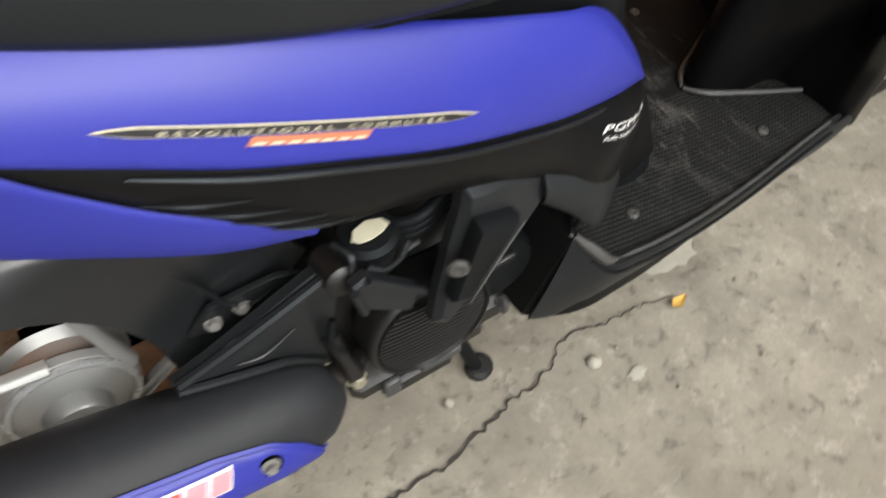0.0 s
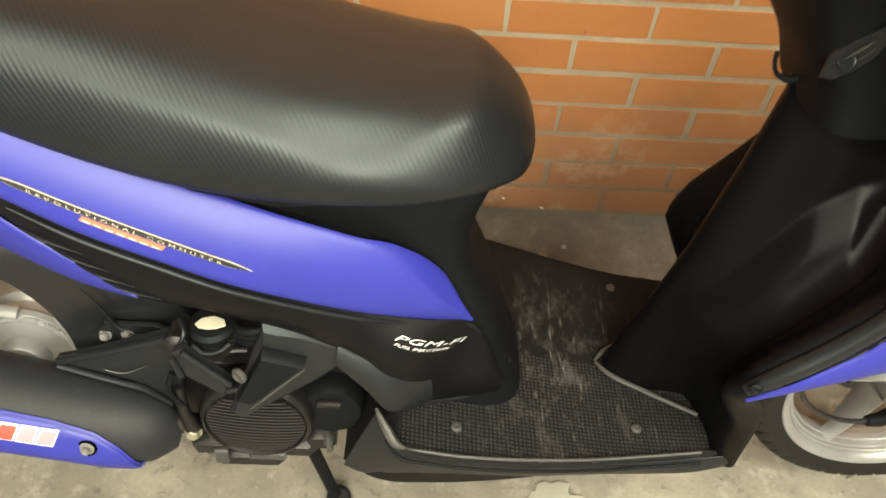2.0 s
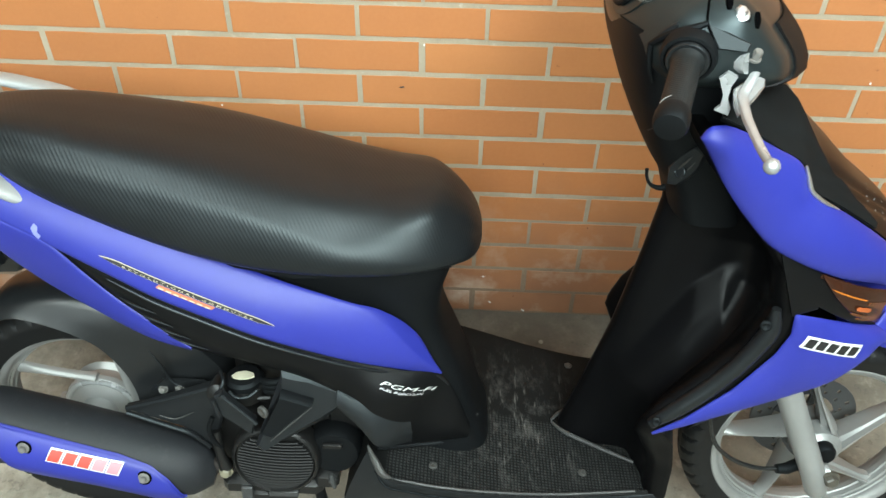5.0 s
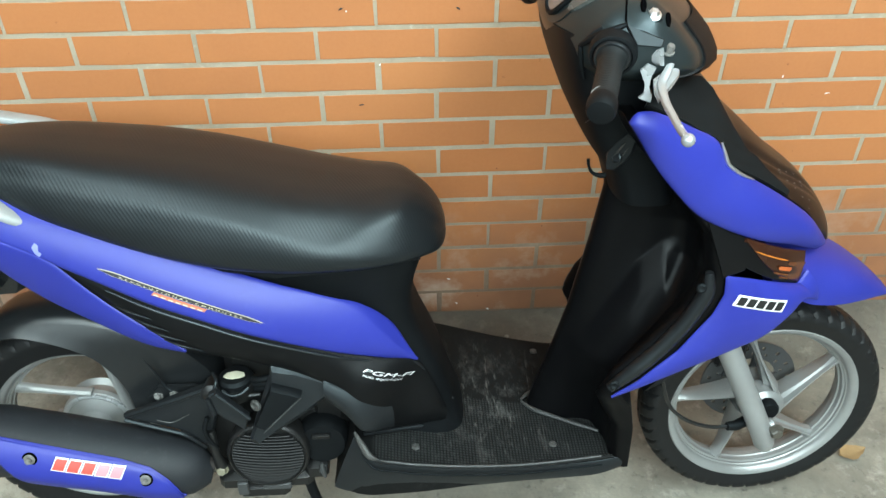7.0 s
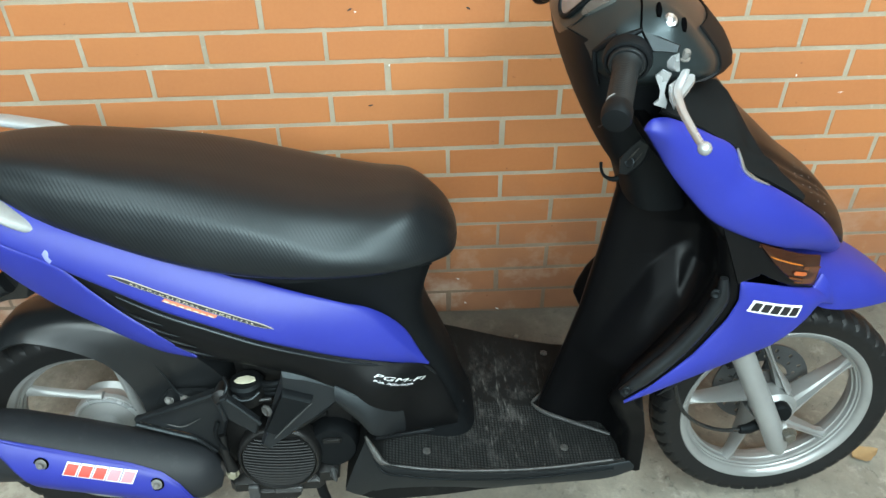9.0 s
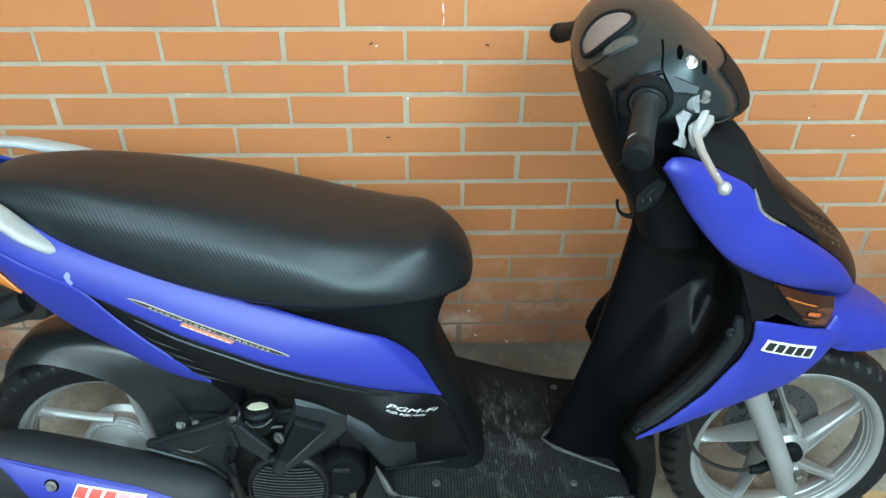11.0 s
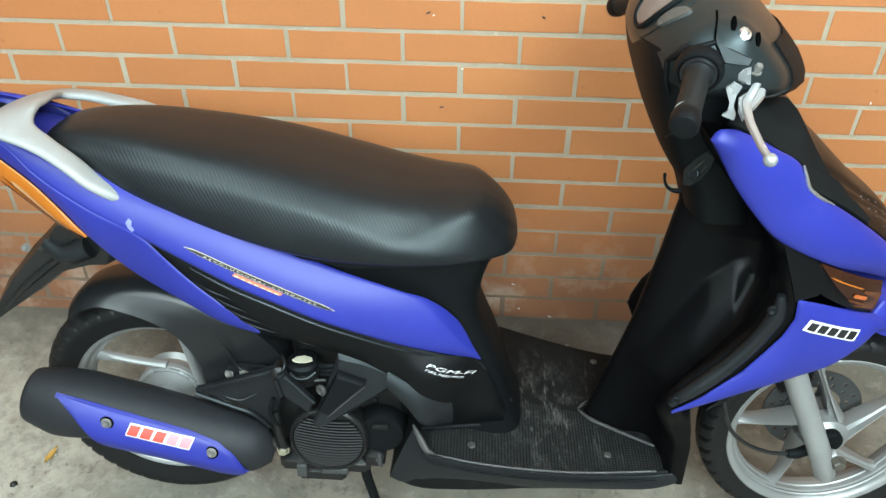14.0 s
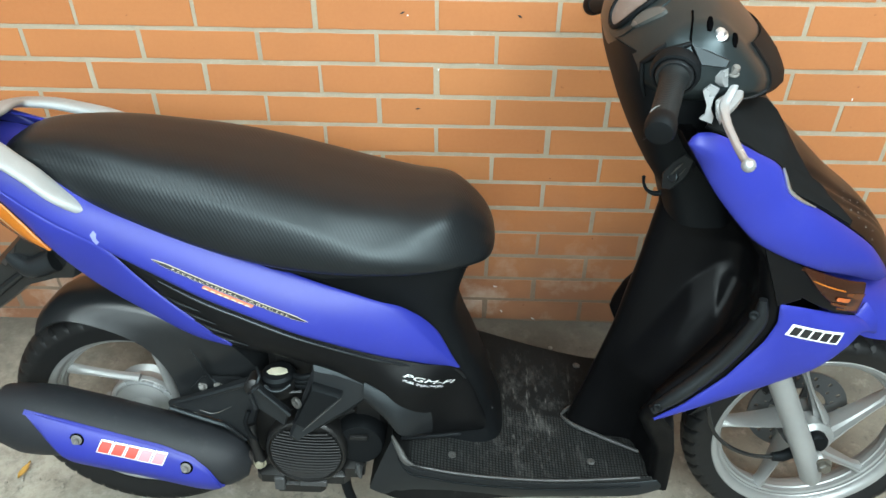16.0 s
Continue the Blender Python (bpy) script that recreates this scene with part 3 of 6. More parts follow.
def both(name, shape, material, parent, label="", angle=40):
    """The same part on both flanks; gives back that on the exhaust side."""
    a = part(name, shape, material, parent, label, angle)
    part(name, mirrored(shape), material, parent, label, angle)
    return a


# wheels ------------------------------------------------------------------
def wheel(name, cx, cz, tyre_r, half, turn, treads, drum, label, swirl=False, k_rim=1.0):
    c = np.array((cx, 0.0, cz))
    ax = (0, 1, 0)
    hub = part(name, lathe([(0.018, -0.046), (0.030, -0.044), (0.032, -0.041), (drum if drum < 0.05 else 0.034, -0.036 if drum < 0.05 else -0.026), (drum, -0.028 if drum < 0.05 else -0.012), (drum + 0.002, -0.004), (drum * 0.9, 0.004), (drum * 0.9, 0.02), (drum + 0.002, 0.03), (0.034, 0.05), (0.018, 0.052)], c, ax, 36), RIMGREY, scooter, label)
    # rim: outer lips, a stepped inner wall and a dropped well
    rim_profile = [(0.1665, -0.015), (0.1700, -0.0165), (0.1700, -0.0205), (0.1725, -0.0225), (0.1735, -0.027), (0.176, -0.030), (0.180, -0.034), (0.187, -0.036), (0.190, -0.033), (0.188, -0.028), (0.172, -0.016), (0.172, 0.016), (0.188, 0.028), (0.190, 0.033), (0.187, 0.036), (0.180, 0.034), (0.176, 0.030), (0.1735, 0.027), (0.1725, 0.0225), (0.1700, 0.0205), (0.1700, 0.0165), (0.1665, 0.015), (0.1650, 0.007), (0.1625, 0.005), (0.1625, -0.005), (0.1650, -0.007)]
    rim_profile = [(r * k_rim, y) for r, y in rim_profile]
    n = 72
    rings = []
    for i in range(n):
        a = 2 * math.pi * i / n
        d = np.array((math.cos(a), 0, math.sin(a)))
        rings.append([c + d * r + np.array((0, y, 0)) for r, y in rim_profile])
    k = len(rim_profile)
    verts = [tuple(p) for r in rings for p in r]
    faces = [(i * k + j, i * k + (j + 1) % k, ((i + 1) % n) * k + (j + 1) % k, ((i + 1) % n) * k + j) for i in range(n) for j in range(k)]
    part("rim", (verts, faces), RIMGREY, hub, "silver cast alloy rim", 35)
    # tyre, its round tread cut by slanted grooves
    m, q = 8 * treads, 26
    verts, faces = [], []
    for i in range(m):
        a = 2 * math.pi * i / m
        d = np.array((math.cos(a), 0, math.sin(a)))
        for j in range(q):
            s = -1 + 2 * j / (q - 1)
            ang = s * 2.35
            y = half * math.sin(ang) / math.sin(1.57) if abs(ang) < 1.57 else half * (1 - 0.20 * (abs(ang) - 1.57)) * (1 if ang > 0 else -1)
            h = tyre_r - (tyre_r - 0.186 * k_rim) * (1 - math.cos(min(abs(ang), 3.0) * 0.5) ** 1.2) / (1 - math.cos(1.175) ** 1.2)
            phase = (a * treads / (2 * math.pi) + abs(s) * 0.9) % 1.0
            if 0.10 < abs(s) < 0.66 and phase < 0.2:
                h -= 0.0048
            if abs(s) < 0.05:
                h -= 0.002
            verts.append(tuple(c + d * h + np.array((0, y, 0))))
    for i in range(m):
        for j in range(q - 1):
            faces.append((i * q + j, i * q + j + 1, ((i + 1) % m) * q + j + 1, ((i + 1) % m) * q + j))
        faces.append((i * q + q - 1, i * q, ((i + 1) % m) * q, ((i + 1) % m) * q + q - 1))
    part("tyre", (verts, faces), RUBBER, hub, "black rubber tyre with slanted grooves", 28)
    # five curved spokes, each splitting into a raised ridge
    for s in range(5):
        base = radians(turn + 72 * s)
        rings = []
        for t in np.linspace(0, 1, 11):
            r = 0.030 + t * (0.172 * k_rim - 0.030)
            a = base
            d, e = np.array((math.cos(a), 0, math.sin(a))), np.array((-math.sin(a), 0, math.cos(a)))
            w = 0.0165 - 0.0085 * math.sin(min(t * 1.25, 1) * math.pi * 0.55) + 0.009 * max(0, t - 0.82) / 0.18
            h = 0.034 - 0.019 * t
            w *= 0.86 - 0.3 * math.sin(math.pi * min(1.0, t * 1.05)) ** 1.5
            p = c + d * r - e * 0.026 * (1 - t) ** 1.3
            if swirl:
                # straight arms that leave the hub as tangents
                foot = base - radians(62)
                p0 = c + 0.066 * np.array((math.cos(foot), 0, math.sin(foot)))
                p1 = c + 0.173 * k_rim * d
                p = p0 + (p1 - p0) * t + np.array((0, -0.010 + 0.008 * t, 0))
                e = np.cross((p1 - p0) / np.linalg.norm(p1 - p0), (0, 1.0, 0))
                w, h = 0.0125 - 0.0055 * math.sin(math.pi * min(1.0, 0.2 + t * 0.75)), 0.011 - 0.002 * t
            prof = [(-w, -h * 0.30), (-w * 0.75, -h * 0.72), (-w * 0.25, -h), (w * 0.15, -h), (w * 0.25, -h * 0.62), (w, -h * 0.50), (w, h * 0.3), (w * 0.3, h * 0.8), (-w * 0.3, h * 0.8), (-w, h * 0.3)]
            rings.append([p + e * u + np.array((0, y, 0)) for u, y in prof])
        part("spoke", loft(rings), RIMGREY, hub, "", 30)
    return hub, c


front_wheel, FW = wheel("front_wheel", 1.2045, 0.2265, 0.233, 0.040, 33, 46, 0.040, "silver five-spoke alloy wheel with black tyre", k_rim=0.975)
rear_wheel, RW = wheel("rear_wheel", -0.064, 0.243, 0.241, 0.046, 78, 46, 0.066, "silver five-spoke alloy wheel with black tyre", True, 0.95)
# brighter ring added to give the hub's edge its highlight
part("hub_ring", tube([RW + np.array((0.061 * math.cos(a), -0.016, 0.061 * math.sin(a))) for a in np.linspace(0, 2 * math.pi, 49)], 0.0045, 8), ALLOY, rear_wheel, "bright ring for the hub's edge highlight")
part("hub_seal", lathe([(0.012, -0.062), (0.017, -0.062), (0.0205, -0.057), (0.0205, -0.044), (0.019, -0.036)], FW + np.array((0, 0, 0.010)), (0, 1, 0), 24), BLACK, front_wheel, "black speedometer drive housing")


def drilled_disc(c):
    """A brake disc with slanted rows of holes, carried by five arms."""
    n, radii, y0, y1 = 150, (0.056, 0.063, 0.070, 0.077, 0.085, 0.095), 0.044, 0.048
    full = lambda i, j: 0 <= j < 5 and not (j in (1, 3) and (i % n + 3 * j) % 10 < 2)
    verts, faces = [], []
    for y in (y0, y1):
        for i in range(n):
            a = 2 * math.pi * i / n
            verts += [(c[0] + r * math.cos(a), c[1] + y, c[2] + r * math.sin(a)) for r in radii]
    at = lambda i, j, k: k * n * 6 + (i % n) * 6 + j
    for i in range(n):
        for j in range(5):
            if not full(i, j):
                continue
            faces.append((at(i, j, 0), at(i + 1, j, 0), at(i + 1, j + 1, 0), at(i, j + 1, 0)))
            faces.append((at(i, j + 1, 1), at(i + 1, j + 1, 1), at(i + 1, j, 1), at(i, j, 1)))
            for di, dj, p, q in ((-1, 0, (i, j + 1), (i, j)), (1, 0, (i + 1, j), (i + 1, j + 1)), (0, -1, (i, j), (i + 1, j)), (0, 1, (i + 1, j + 1), (i, j + 1))):
                if not full(i + di, j + dj):
                    faces.append((at(*q, 0), at(*p, 0), at(*p, 1), at(*q, 1)))
    arms = []
    for k in range(5):
        a = radians(72 * k + 12)
        d, e = np.array((math.cos(a), 0, math.sin(a))), np.array((-math.sin(a), 0, math.cos(a)))
        arms.append(loft([[c + d * r + e * s * w + np.array((0, y, 0)) for s, y in ((-1, 0.040), (1, 0.040), (1, 0.0455), (-1, 0.0455))] for r, w in ((0.028, 0.009), (0.045, 0.006), (0.060, 0.007))]))
    return joined((verts, faces), *arms)


part("brake_disc", drilled_disc(FW), STEELGREY, front_wheel, "drilled steel front brake disc")
part("brake_caliper", block(1.125, 1.185, 0.03, 0.075, 0.27, 0.34, 0.008), SOOT, scooter, "dark brake caliper behind the wheel")

# fork --------------------------------------------------------------------
for side in (-1, 1):
    y = 0.083 * side
    leg = part("fork_leg", joined(
        tube([(1.201, y, 0.167), (1.196, y, 0.180), (1.185, y, 0.210), (1.080, y, 0.425), (1.055, y, 0.478)], [0.012, 0.0192, 0.0208, 0.0208, 0.0205], 20),
        tube([(1.176, y, 0.217), (1.205, y, 0.2235)], [0.018, 0.015], 14)), FORKGREY, scooter, "silver painted front fork leg")
    part("inner_tube", tube([(1.05, y, 0.478), (1.022, y, 0.54)], 0.015, 16), CHROME, leg)
    part("axle_nut", bolt_head((1.203, y + 0.014 * side, 0.2235), (0, side, 0), 0.0115, 0.011), AXLE, leg, "dull bronze axle nut")
part("speedometer_cable", tube([(0.955, -0.075, 0.43), (0.969, -0.088, 0.375), (0.981, -0.092, 0.329), (1.0, -0.092, 0.285), (1.03, -0.09, 0.255), (1.086, -0.085, 0.228), (1.135, -0.078, 0.222)], 0.0038, 8, 40), BRACKET, scooter)
part("cable_end", tube([(1.118, -0.08, 0.223), (1.135, -0.078, 0.222), (1.172, -0.062, 0.224)], [0.008, 0.010, 0.011], 12), BLACK, scooter)
part("brake_hose", tube([(1.0, 0.085, 0.5), (1.12, 0.11, 0.43), (1.21, 0.10, 0.40), (1.235, 0.09, 0.36), (1.2, 0.075, 0.32), (1.165, 0.07, 0.31)], 0.004, 8, 40), BLACK, scooter)

# front cowl --------------------------------------------------------------
COWL_TOP = [(0.82, -0.226, 0.8965), (0.827, -0.226, 0.908), (0.847, -0.220, 0.909), (0.873, -0.211, 0.899), (0.917, -0.200, 0.876), (0.962, -0.189, 0.846), (0.974, -0.189, 0.820), (0.989, -0.188, 0.807), (1.017, -0.180, 0.791), (1.061, -0.165, 0.763), (1.098, -0.150, 0.737), (1.141, -0.130, 0.703), (1.183, -0.100, 0.658), (1.225, -0.050, 0.611)]
COWL_LOW = [(0.82, -0.226, 0.896), (0.837, -0.225, 0.873), (0.866, -0.219, 0.830), (0.901, -0.209, 0.787), (0.944, -0.205, 0.744), (0.992, -0.200, 0.717), (1.042, -0.189, 0.694), (1.118, -0.150, 0.660), (1.182, -0.100, 0.622), (1.225, -0.052, 0.598)]
P_cowl, shape = panel(COWL_TOP, COWL_LOW, 0.014, 0.004, 60, 18)
both("front_cowl", shape, BLUE, scooter, "satin blue front cowl panel")


def garnish():
    right = spline([(0.845, -0.205, 0.912)] + [(x, y + 0.004, z + 0.001) for x, y, z in COWL_TOP[3:]], 40)
    mid = spline([(0.895, 0, 0.93), (0.953, 0, 0.895), (0.985, 0, 0.888), (1.007, 0, 0.861), (1.055, 0, 0.818), (1.111, 0, 0.768), (1.166, 0, 0.726), (1.218, 0, 0.667), (1.243, 0, 0.623), (1.256, 0, 0.586)], 40)
    s = np.linspace(-1, 1, 61)
    P = np.empty((40, 61, 3))
    for k, t in enumerate(s):
        w = np.abs(t) ** 2.2
        P[:, k] = mid * (1 - w) + right * w
        P[:, k, 1] = right[:, 1] * -t if t > 0 else right[:, 1] * -t
    # two folds on each flank, running from the cowl towards the middle
    u = np.linspace(0, 1, 40)[:, None]
    for shift, deep in ((0.0, 0.007), (0.17, 0.004)):
        line = 0.98 + shift - 0.78 * u
        P[:, :, 2] -= deep * np.exp(-((np.abs(s)[None] - line) / 0.055) ** 2) * smooth(0.04, 0.2, u) * (1 - smooth(0.62, 0.82, u))
    return P, sheet(P, 0.004, (0.6, 0, 0.8))


P_garnish, shape = garnish()
centre_garnish = part("centre_garnish", shape, GLOSS, scooter, "glossy black centre garnish of the front cowl")
# a black inset under the handlebar runs down the garnish's flank to a point
inset = []
for i in range(0, 24):
    reach = np.interp(i, (0, 7, 8.5, 13, 24), (24, 24, 17, 11, 1.5))
    row = []
    for f in np.linspace(0, 1, 12):
        k = f * reach
        j = int(k)
        row.append(P_garnish[i, j] * (1 - k + j) + P_garnish[i, j + 1] * (k - j) + np.array((0.0012, 0, 0.0022)))
    inset.append(row)
both("garnish_inset", sheet(np.array(inset), 0.002, (0.6, 0, 0.8)), MATT, centre_garnish, "matt black inset", 30)
# white dirt specks on the garnish, set out as small raised dots
dirt_specks = []
for a in range(5):
    for b in range(4):
        x = 1.095 + a * 0.013 + b * 0.006
        y = -0.105 + b * 0.016 - a * 0.003
        z = skin_y(np.stack([P_garnish[..., 0], P_garnish[..., 2], P_garnish[..., 1]], -1), x, y)
        dirt_specks.append(lathe([(0.0012, 0), (0.0012, 0.0008), (0.0005, 0.0011)], (x, y, z), (0.5, -0.35, 0.8), 8))
part("vent_dots", joined(*dirt_specks), WORN, centre_garnish)
both("trim_strip", tube([(0.960, -0.192, 0.851), (0.967, -0.192, 0.835), (0.974, -0.192, 0.820), (0.990, -0.190, 0.806), (1.02, -0.182, 0.789)], [0.0015, 0.0028, 0.003, 0.0028, 0.001], 8, 24), CHROME, scooter, "thin bright trim")

# turn signal set between the two blue panels
P_sig, shape = panel([(1.022, -0.192, 0.7), (1.06, -0.18, 0.682), (1.11, -0.156, 0.657), (1.153, -0.128, 0.636)], [(1.025, -0.192, 0.694), (1.06, -0.184, 0.652), (1.10, -0.168, 0.616), (1.15, -0.134, 0.582)], 0.003, 0.006, 24, 12, 0.001)
signal = both("turn_signal", shape, SMOKED, scooter, "dark smoked amber turn signal lens")
part("reflector", applied(strip(16, 0.0030, 0.034), P_sig, (1.090, 0.6365), (1, -0.48), 0.0028), HOTAMBER, signal, "bright amber strip inside the lens")
part("amber_section", applied(bar(0, 0.048, -0.010, 0.018, 0.004, 10), P_sig, (1.102, 0.622), (1, -0.46), 0.0014), DIMAMBER, signal)
part("lens_edge", applied(strip(16, 0.0010, 0.078), P_sig, (1.040, 0.677), (1, -0.52), 0.002), AMBER, signal)
part("reflector_rib", applied(strip(16, 0.0018, 0.046), P_sig, (1.082, 0.630), (1, -0.50), 0.0022), DIMAMBER, signal)
both("signal_surround", panel([(1.022, -0.190, 0.697), (1.06, -0.182, 0.653), (1.10, -0.166, 0.617), (1.15, -0.133, 0.583)], [(1.03, -0.190, 0.648), (1.06, -0.184, 0.630), (1.10, -0.166, 0.606), (1.15, -0.133, 0.580)], 0.001, 0.006, 24, 10, 0.001)[1], SATIN, scooter)
P_hous, shape = panel([(0.955, -0.199, 0.742), (0.98, -0.197, 0.724), (1.022, -0.19, 0.699)], [(1.0, -0.193, 0.632), (1.005, -0.193, 0.634), (1.032, -0.19, 0.643)], 0.002, 0.006, 14, 12, 0.001)
both("signal_surround", shape, SATIN, scooter)

# lower blue flank of the leg shield
FLANK_IN = [(0.855, -0.187, 0.405), (0.895, -0.190, 0.437), (0.951, -0.192, 0.498), (0.994, -0.194, 0.567), (1.006, -0.195, 0.603), (1.003, -0.195, 0.637), (1.05, -0.186, 0.624), (1.10, -0.166, 0.604), (1.152, -0.134, 0.580), (1.17, -0.12, 0.595)]
FLANK_OUT = [(0.856, -0.187, 0.401), (0.905, -0.188, 0.424), (0.958, -0.190, 0.452), (1.043, -0.188, 0.491), (1.087, -0.183, 0.51), (1.131, -0.172, 0.545), (1.16, -0.150, 0.558), (1.20, -0.12, 0.535)]
P_flank, shape = panel(FLANK_IN, FLANK_OUT, 0.008, 0.004, 70, 16, 0.002, straight=(True, False))
front_flank = both("lower_front_panel", shape, BLUE, scooter, "satin blue lower front panel")


def badge(P, start, way, size, colours, back, parent, label, rows=2):
    """A maker's name drawn as plain bars on its backing."""
    lean = size * 0.16
    base = part("badge", applied(bar(-size * 0.18, size * 4.85, -size * 0.14, size * 0.92, lean, 24, rows), P, start, way, 0.0012), back, parent, label)
    for k, c in enumerate(colours):
        x = k * size * 0.95
        if back is BLUE:
            part("mark_outline", applied(bar(x - size * 0.02, x + size * 0.87, -size * 0.06, size * 0.86, lean, 6, rows), P, start, way, 0.0018), WHITE, base)
        part("mark", applied(bar(x + size * 0.05, x + size * 0.80, 0.02 * size, size * 0.77, lean, 6, rows), P, start, way, 0.0025), c, base)


badge(P_flank, (1.022, 0.589), (1, -0.31), 0.0185, [INK] * 5, WHITE, front_flank, "white sticker with bold black marks")


# beak over the wheel
def beak():
    stations = [(1.10, 0.150, 0.650, 0.575), (1.15, 0.137, 0.628, 0.552), (1.186, 0.124, 0.610, 0.530), (1.25, 0.104, 0.580, 0.512), (1.308, 0.080, 0.548, 0.503), (1.346, 0.058, 0.521, 0.494), (1.378, 0.034, 0.493, 0.482), (1.394, 0.010, 0.476, 0.472)]
    S = spline(stations, 24)
    rings = []
    for x, w, zt, zb in S:
        a = np.linspace(0, math.pi, 21)
        arch = [(x, -w * math.copysign(abs(math.cos(t)) ** 0.72, math.cos(t)), zb + (zt - zb) * math.sin(t) ** 0.9) for t in a]
        under = [(x, w * 0.86 * math.cos(t), zb + 0.002 + (zt - zb - 0.006) * 0.9 * math.sin(t)) for t in np.linspace(0, math.pi, 15)]
        rings.append(arch + under)
    return loft(rings)


part("front_fender", beak(), BLUE, scooter, "pointed blue front fender over the tyre")
part("wheel_arch_liner", loft([[(x, -w, z0), (x + 0.03, -w * 0.95, z1), (x + 0.03, w * 0.95, z1), (x, w, z0)] for x, w, z0, z1 in ((0.925, 0.14, 0.37, 0.38), (0.94, 0.15, 0.40, 0.41), (0.985, 0.15, 0.46, 0.48), (1.05, 0.14, 0.53, 0.56), (1.13, 0.12, 0.56, 0.60))]), BLACK, scooter)


# leg shield ----------------------------------------------------------------
def leg_shield():
    edge = np.array([(0.200, 0.908, 0.150), (0.225, 0.908, 0.151), (0.30, 0.905, 0.158), (0.36, 0.892, 0.170), (0.405, 0.862, 0.184), (0.44, 0.897, 0.187), (0.50, 0.950, 0.189), (0.567, 0.992, 0.190), (0.605, 1.003, 0.191), (0.64, 1.000, 0.191), (0.70, 0.990, 0.195), (0.753, 0.944, 0.203), (0.792, 0.908, 0.209), (0.84, 0.872, 0.218), (0.871, 0.845, 0.223), (0.892, 0.826, 0.224)])
    lip = np.array([(0.200, 0.886), (0.30, 0.880), (0.345, 0.856), (0.39, 0.836), (0.44, 0.860), (0.50, 0.910), (0.56, 0.958), (0.63, 0.984), (0.70, 0.970), (0.76, 0.925), (0.80, 0.892), (0.85, 0.856), (0.892, 0.824)])
    fold = np.array([(0.200, 0.872, 0.046), (0.235, 0.870, 0.050), (0.33, 0.866, 0.068), (0.40, 0.868, 0.085), (0.50, 0.932, 0.076), (0.60, 0.990, 0.066), (0.66, 0.988, 0.064), (0.72, 0.955, 0.075), (0.80, 0.890, 0.11), (0.86, 0.846, 0.15), (0.892, 0.828, 0.17)])
    crest = np.array([(0.200, 0.752), (0.240, 0.750), (0.331, 0.778), (0.459, 0.813), (0.60, 0.841), (0.70, 0.857), (0.74, 0.852), (0.80, 0.834), (0.86, 0.825), (0.892, 0.822)])
    rings = []
    for z in np.r_[np.linspace(0.200, 0.40, 16), np.linspace(0.41, 0.70, 70), np.linspace(0.71, 0.892, 16)]:
        xe, we = np.interp(z, edge[:, 0], edge[:, 1]), np.interp(z, edge[:, 0], edge[:, 2])
        xl = min(np.interp(z, lip[:, 0], lip[:, 1]), xe - 0.002)
        xj, wj = np.interp(z, fold[:, 0], fold[:, 1]), np.interp(z, fold[:, 0], fold[:, 2])
        xc = np.interp(z, crest[:, 0], crest[:, 1])
        key = [(xe, we - 0.002), (xl + (xe - xl) * 0.35, we - 0.006), (xl, we - 0.018), ((xl + xj) / 2 + 0.004, (we + wj) / 2), (xj + 0.001, wj + 0.014), (xj - 0.004, wj + 0.002), (xj + (xc - xj) * 0.5, wj * 0.5 + 0.012), (xc + 0.012, 0.022), (xc + 0.002, 0.009), (xc, 0)]
        half = spline(key, 76)
        right = []
        for x, y in half:
            # the central box swells where the pocket was pressed out, steep towards its front
            rim_z = np.interp(x, (0.835, 0.915, 0.954, 0.985, 1.0), (0.43, 0.575, 0.615, 0.634, 0.636))
            rise = math.sin(min(1.0, max(0.0, (rim_z + 0.004 - z) / 0.055)) * math.pi / 2)
            swell = rise * smooth(rim_z - 0.24, rim_z - 0.07, z) * min(1.0, max(0.0, (0.984 - x) / 0.032))
            y += 0.026 * swell * smooth(0.81, 0.91, x) * (1 - smooth(0.10, 0.13, y))
            right.append((x, -y, z))
        left = [(x, -y, z) for x, y, z in reversed(right[:-1])]
        front = [(xe + 0.006 + 0.02 * (1 - (k / 8) ** 2), -k / 8 * we * 0.98, z) for k in range(-8, 9)]
        rings.append(right + left + front)
    return loft(rings)


leg_shield_part = part("leg_shield", leg_shield(), SHIELD, scooter, "black plastic inner leg shield", 50)
part("edge_trim", tube([(0.852, -0.181, 0.418), (0.884, -0.184, 0.452), (0.932, -0.186, 0.510), (0.970, -0.187, 0.576), (0.981, -0.187, 0.605), (0.980, -0.187, 0.640)], [0.008, 0.0115, 0.012, 0.012, 0.012, 0.006], 14, 50), TRIM, leg_shield_part)
part("shield_screw", lathe([(0.0075, 0), (0.0075, 0.003), (0.005, 0.005), (0.0015, 0.0035)], (0.968, -0.195, 0.618), (-0.2, -0.85, 0.2), 14), BLACK, leg_shield_part)
part("shield_screw", lathe([(0.0075, 0), (0.0075, 0.003), (0.005, 0.005), (0.0015, 0.0035)], (0.856, -0.190, 0.432), (-0.2, -0.85, 0.2), 14), BLACK, leg_shield_part)


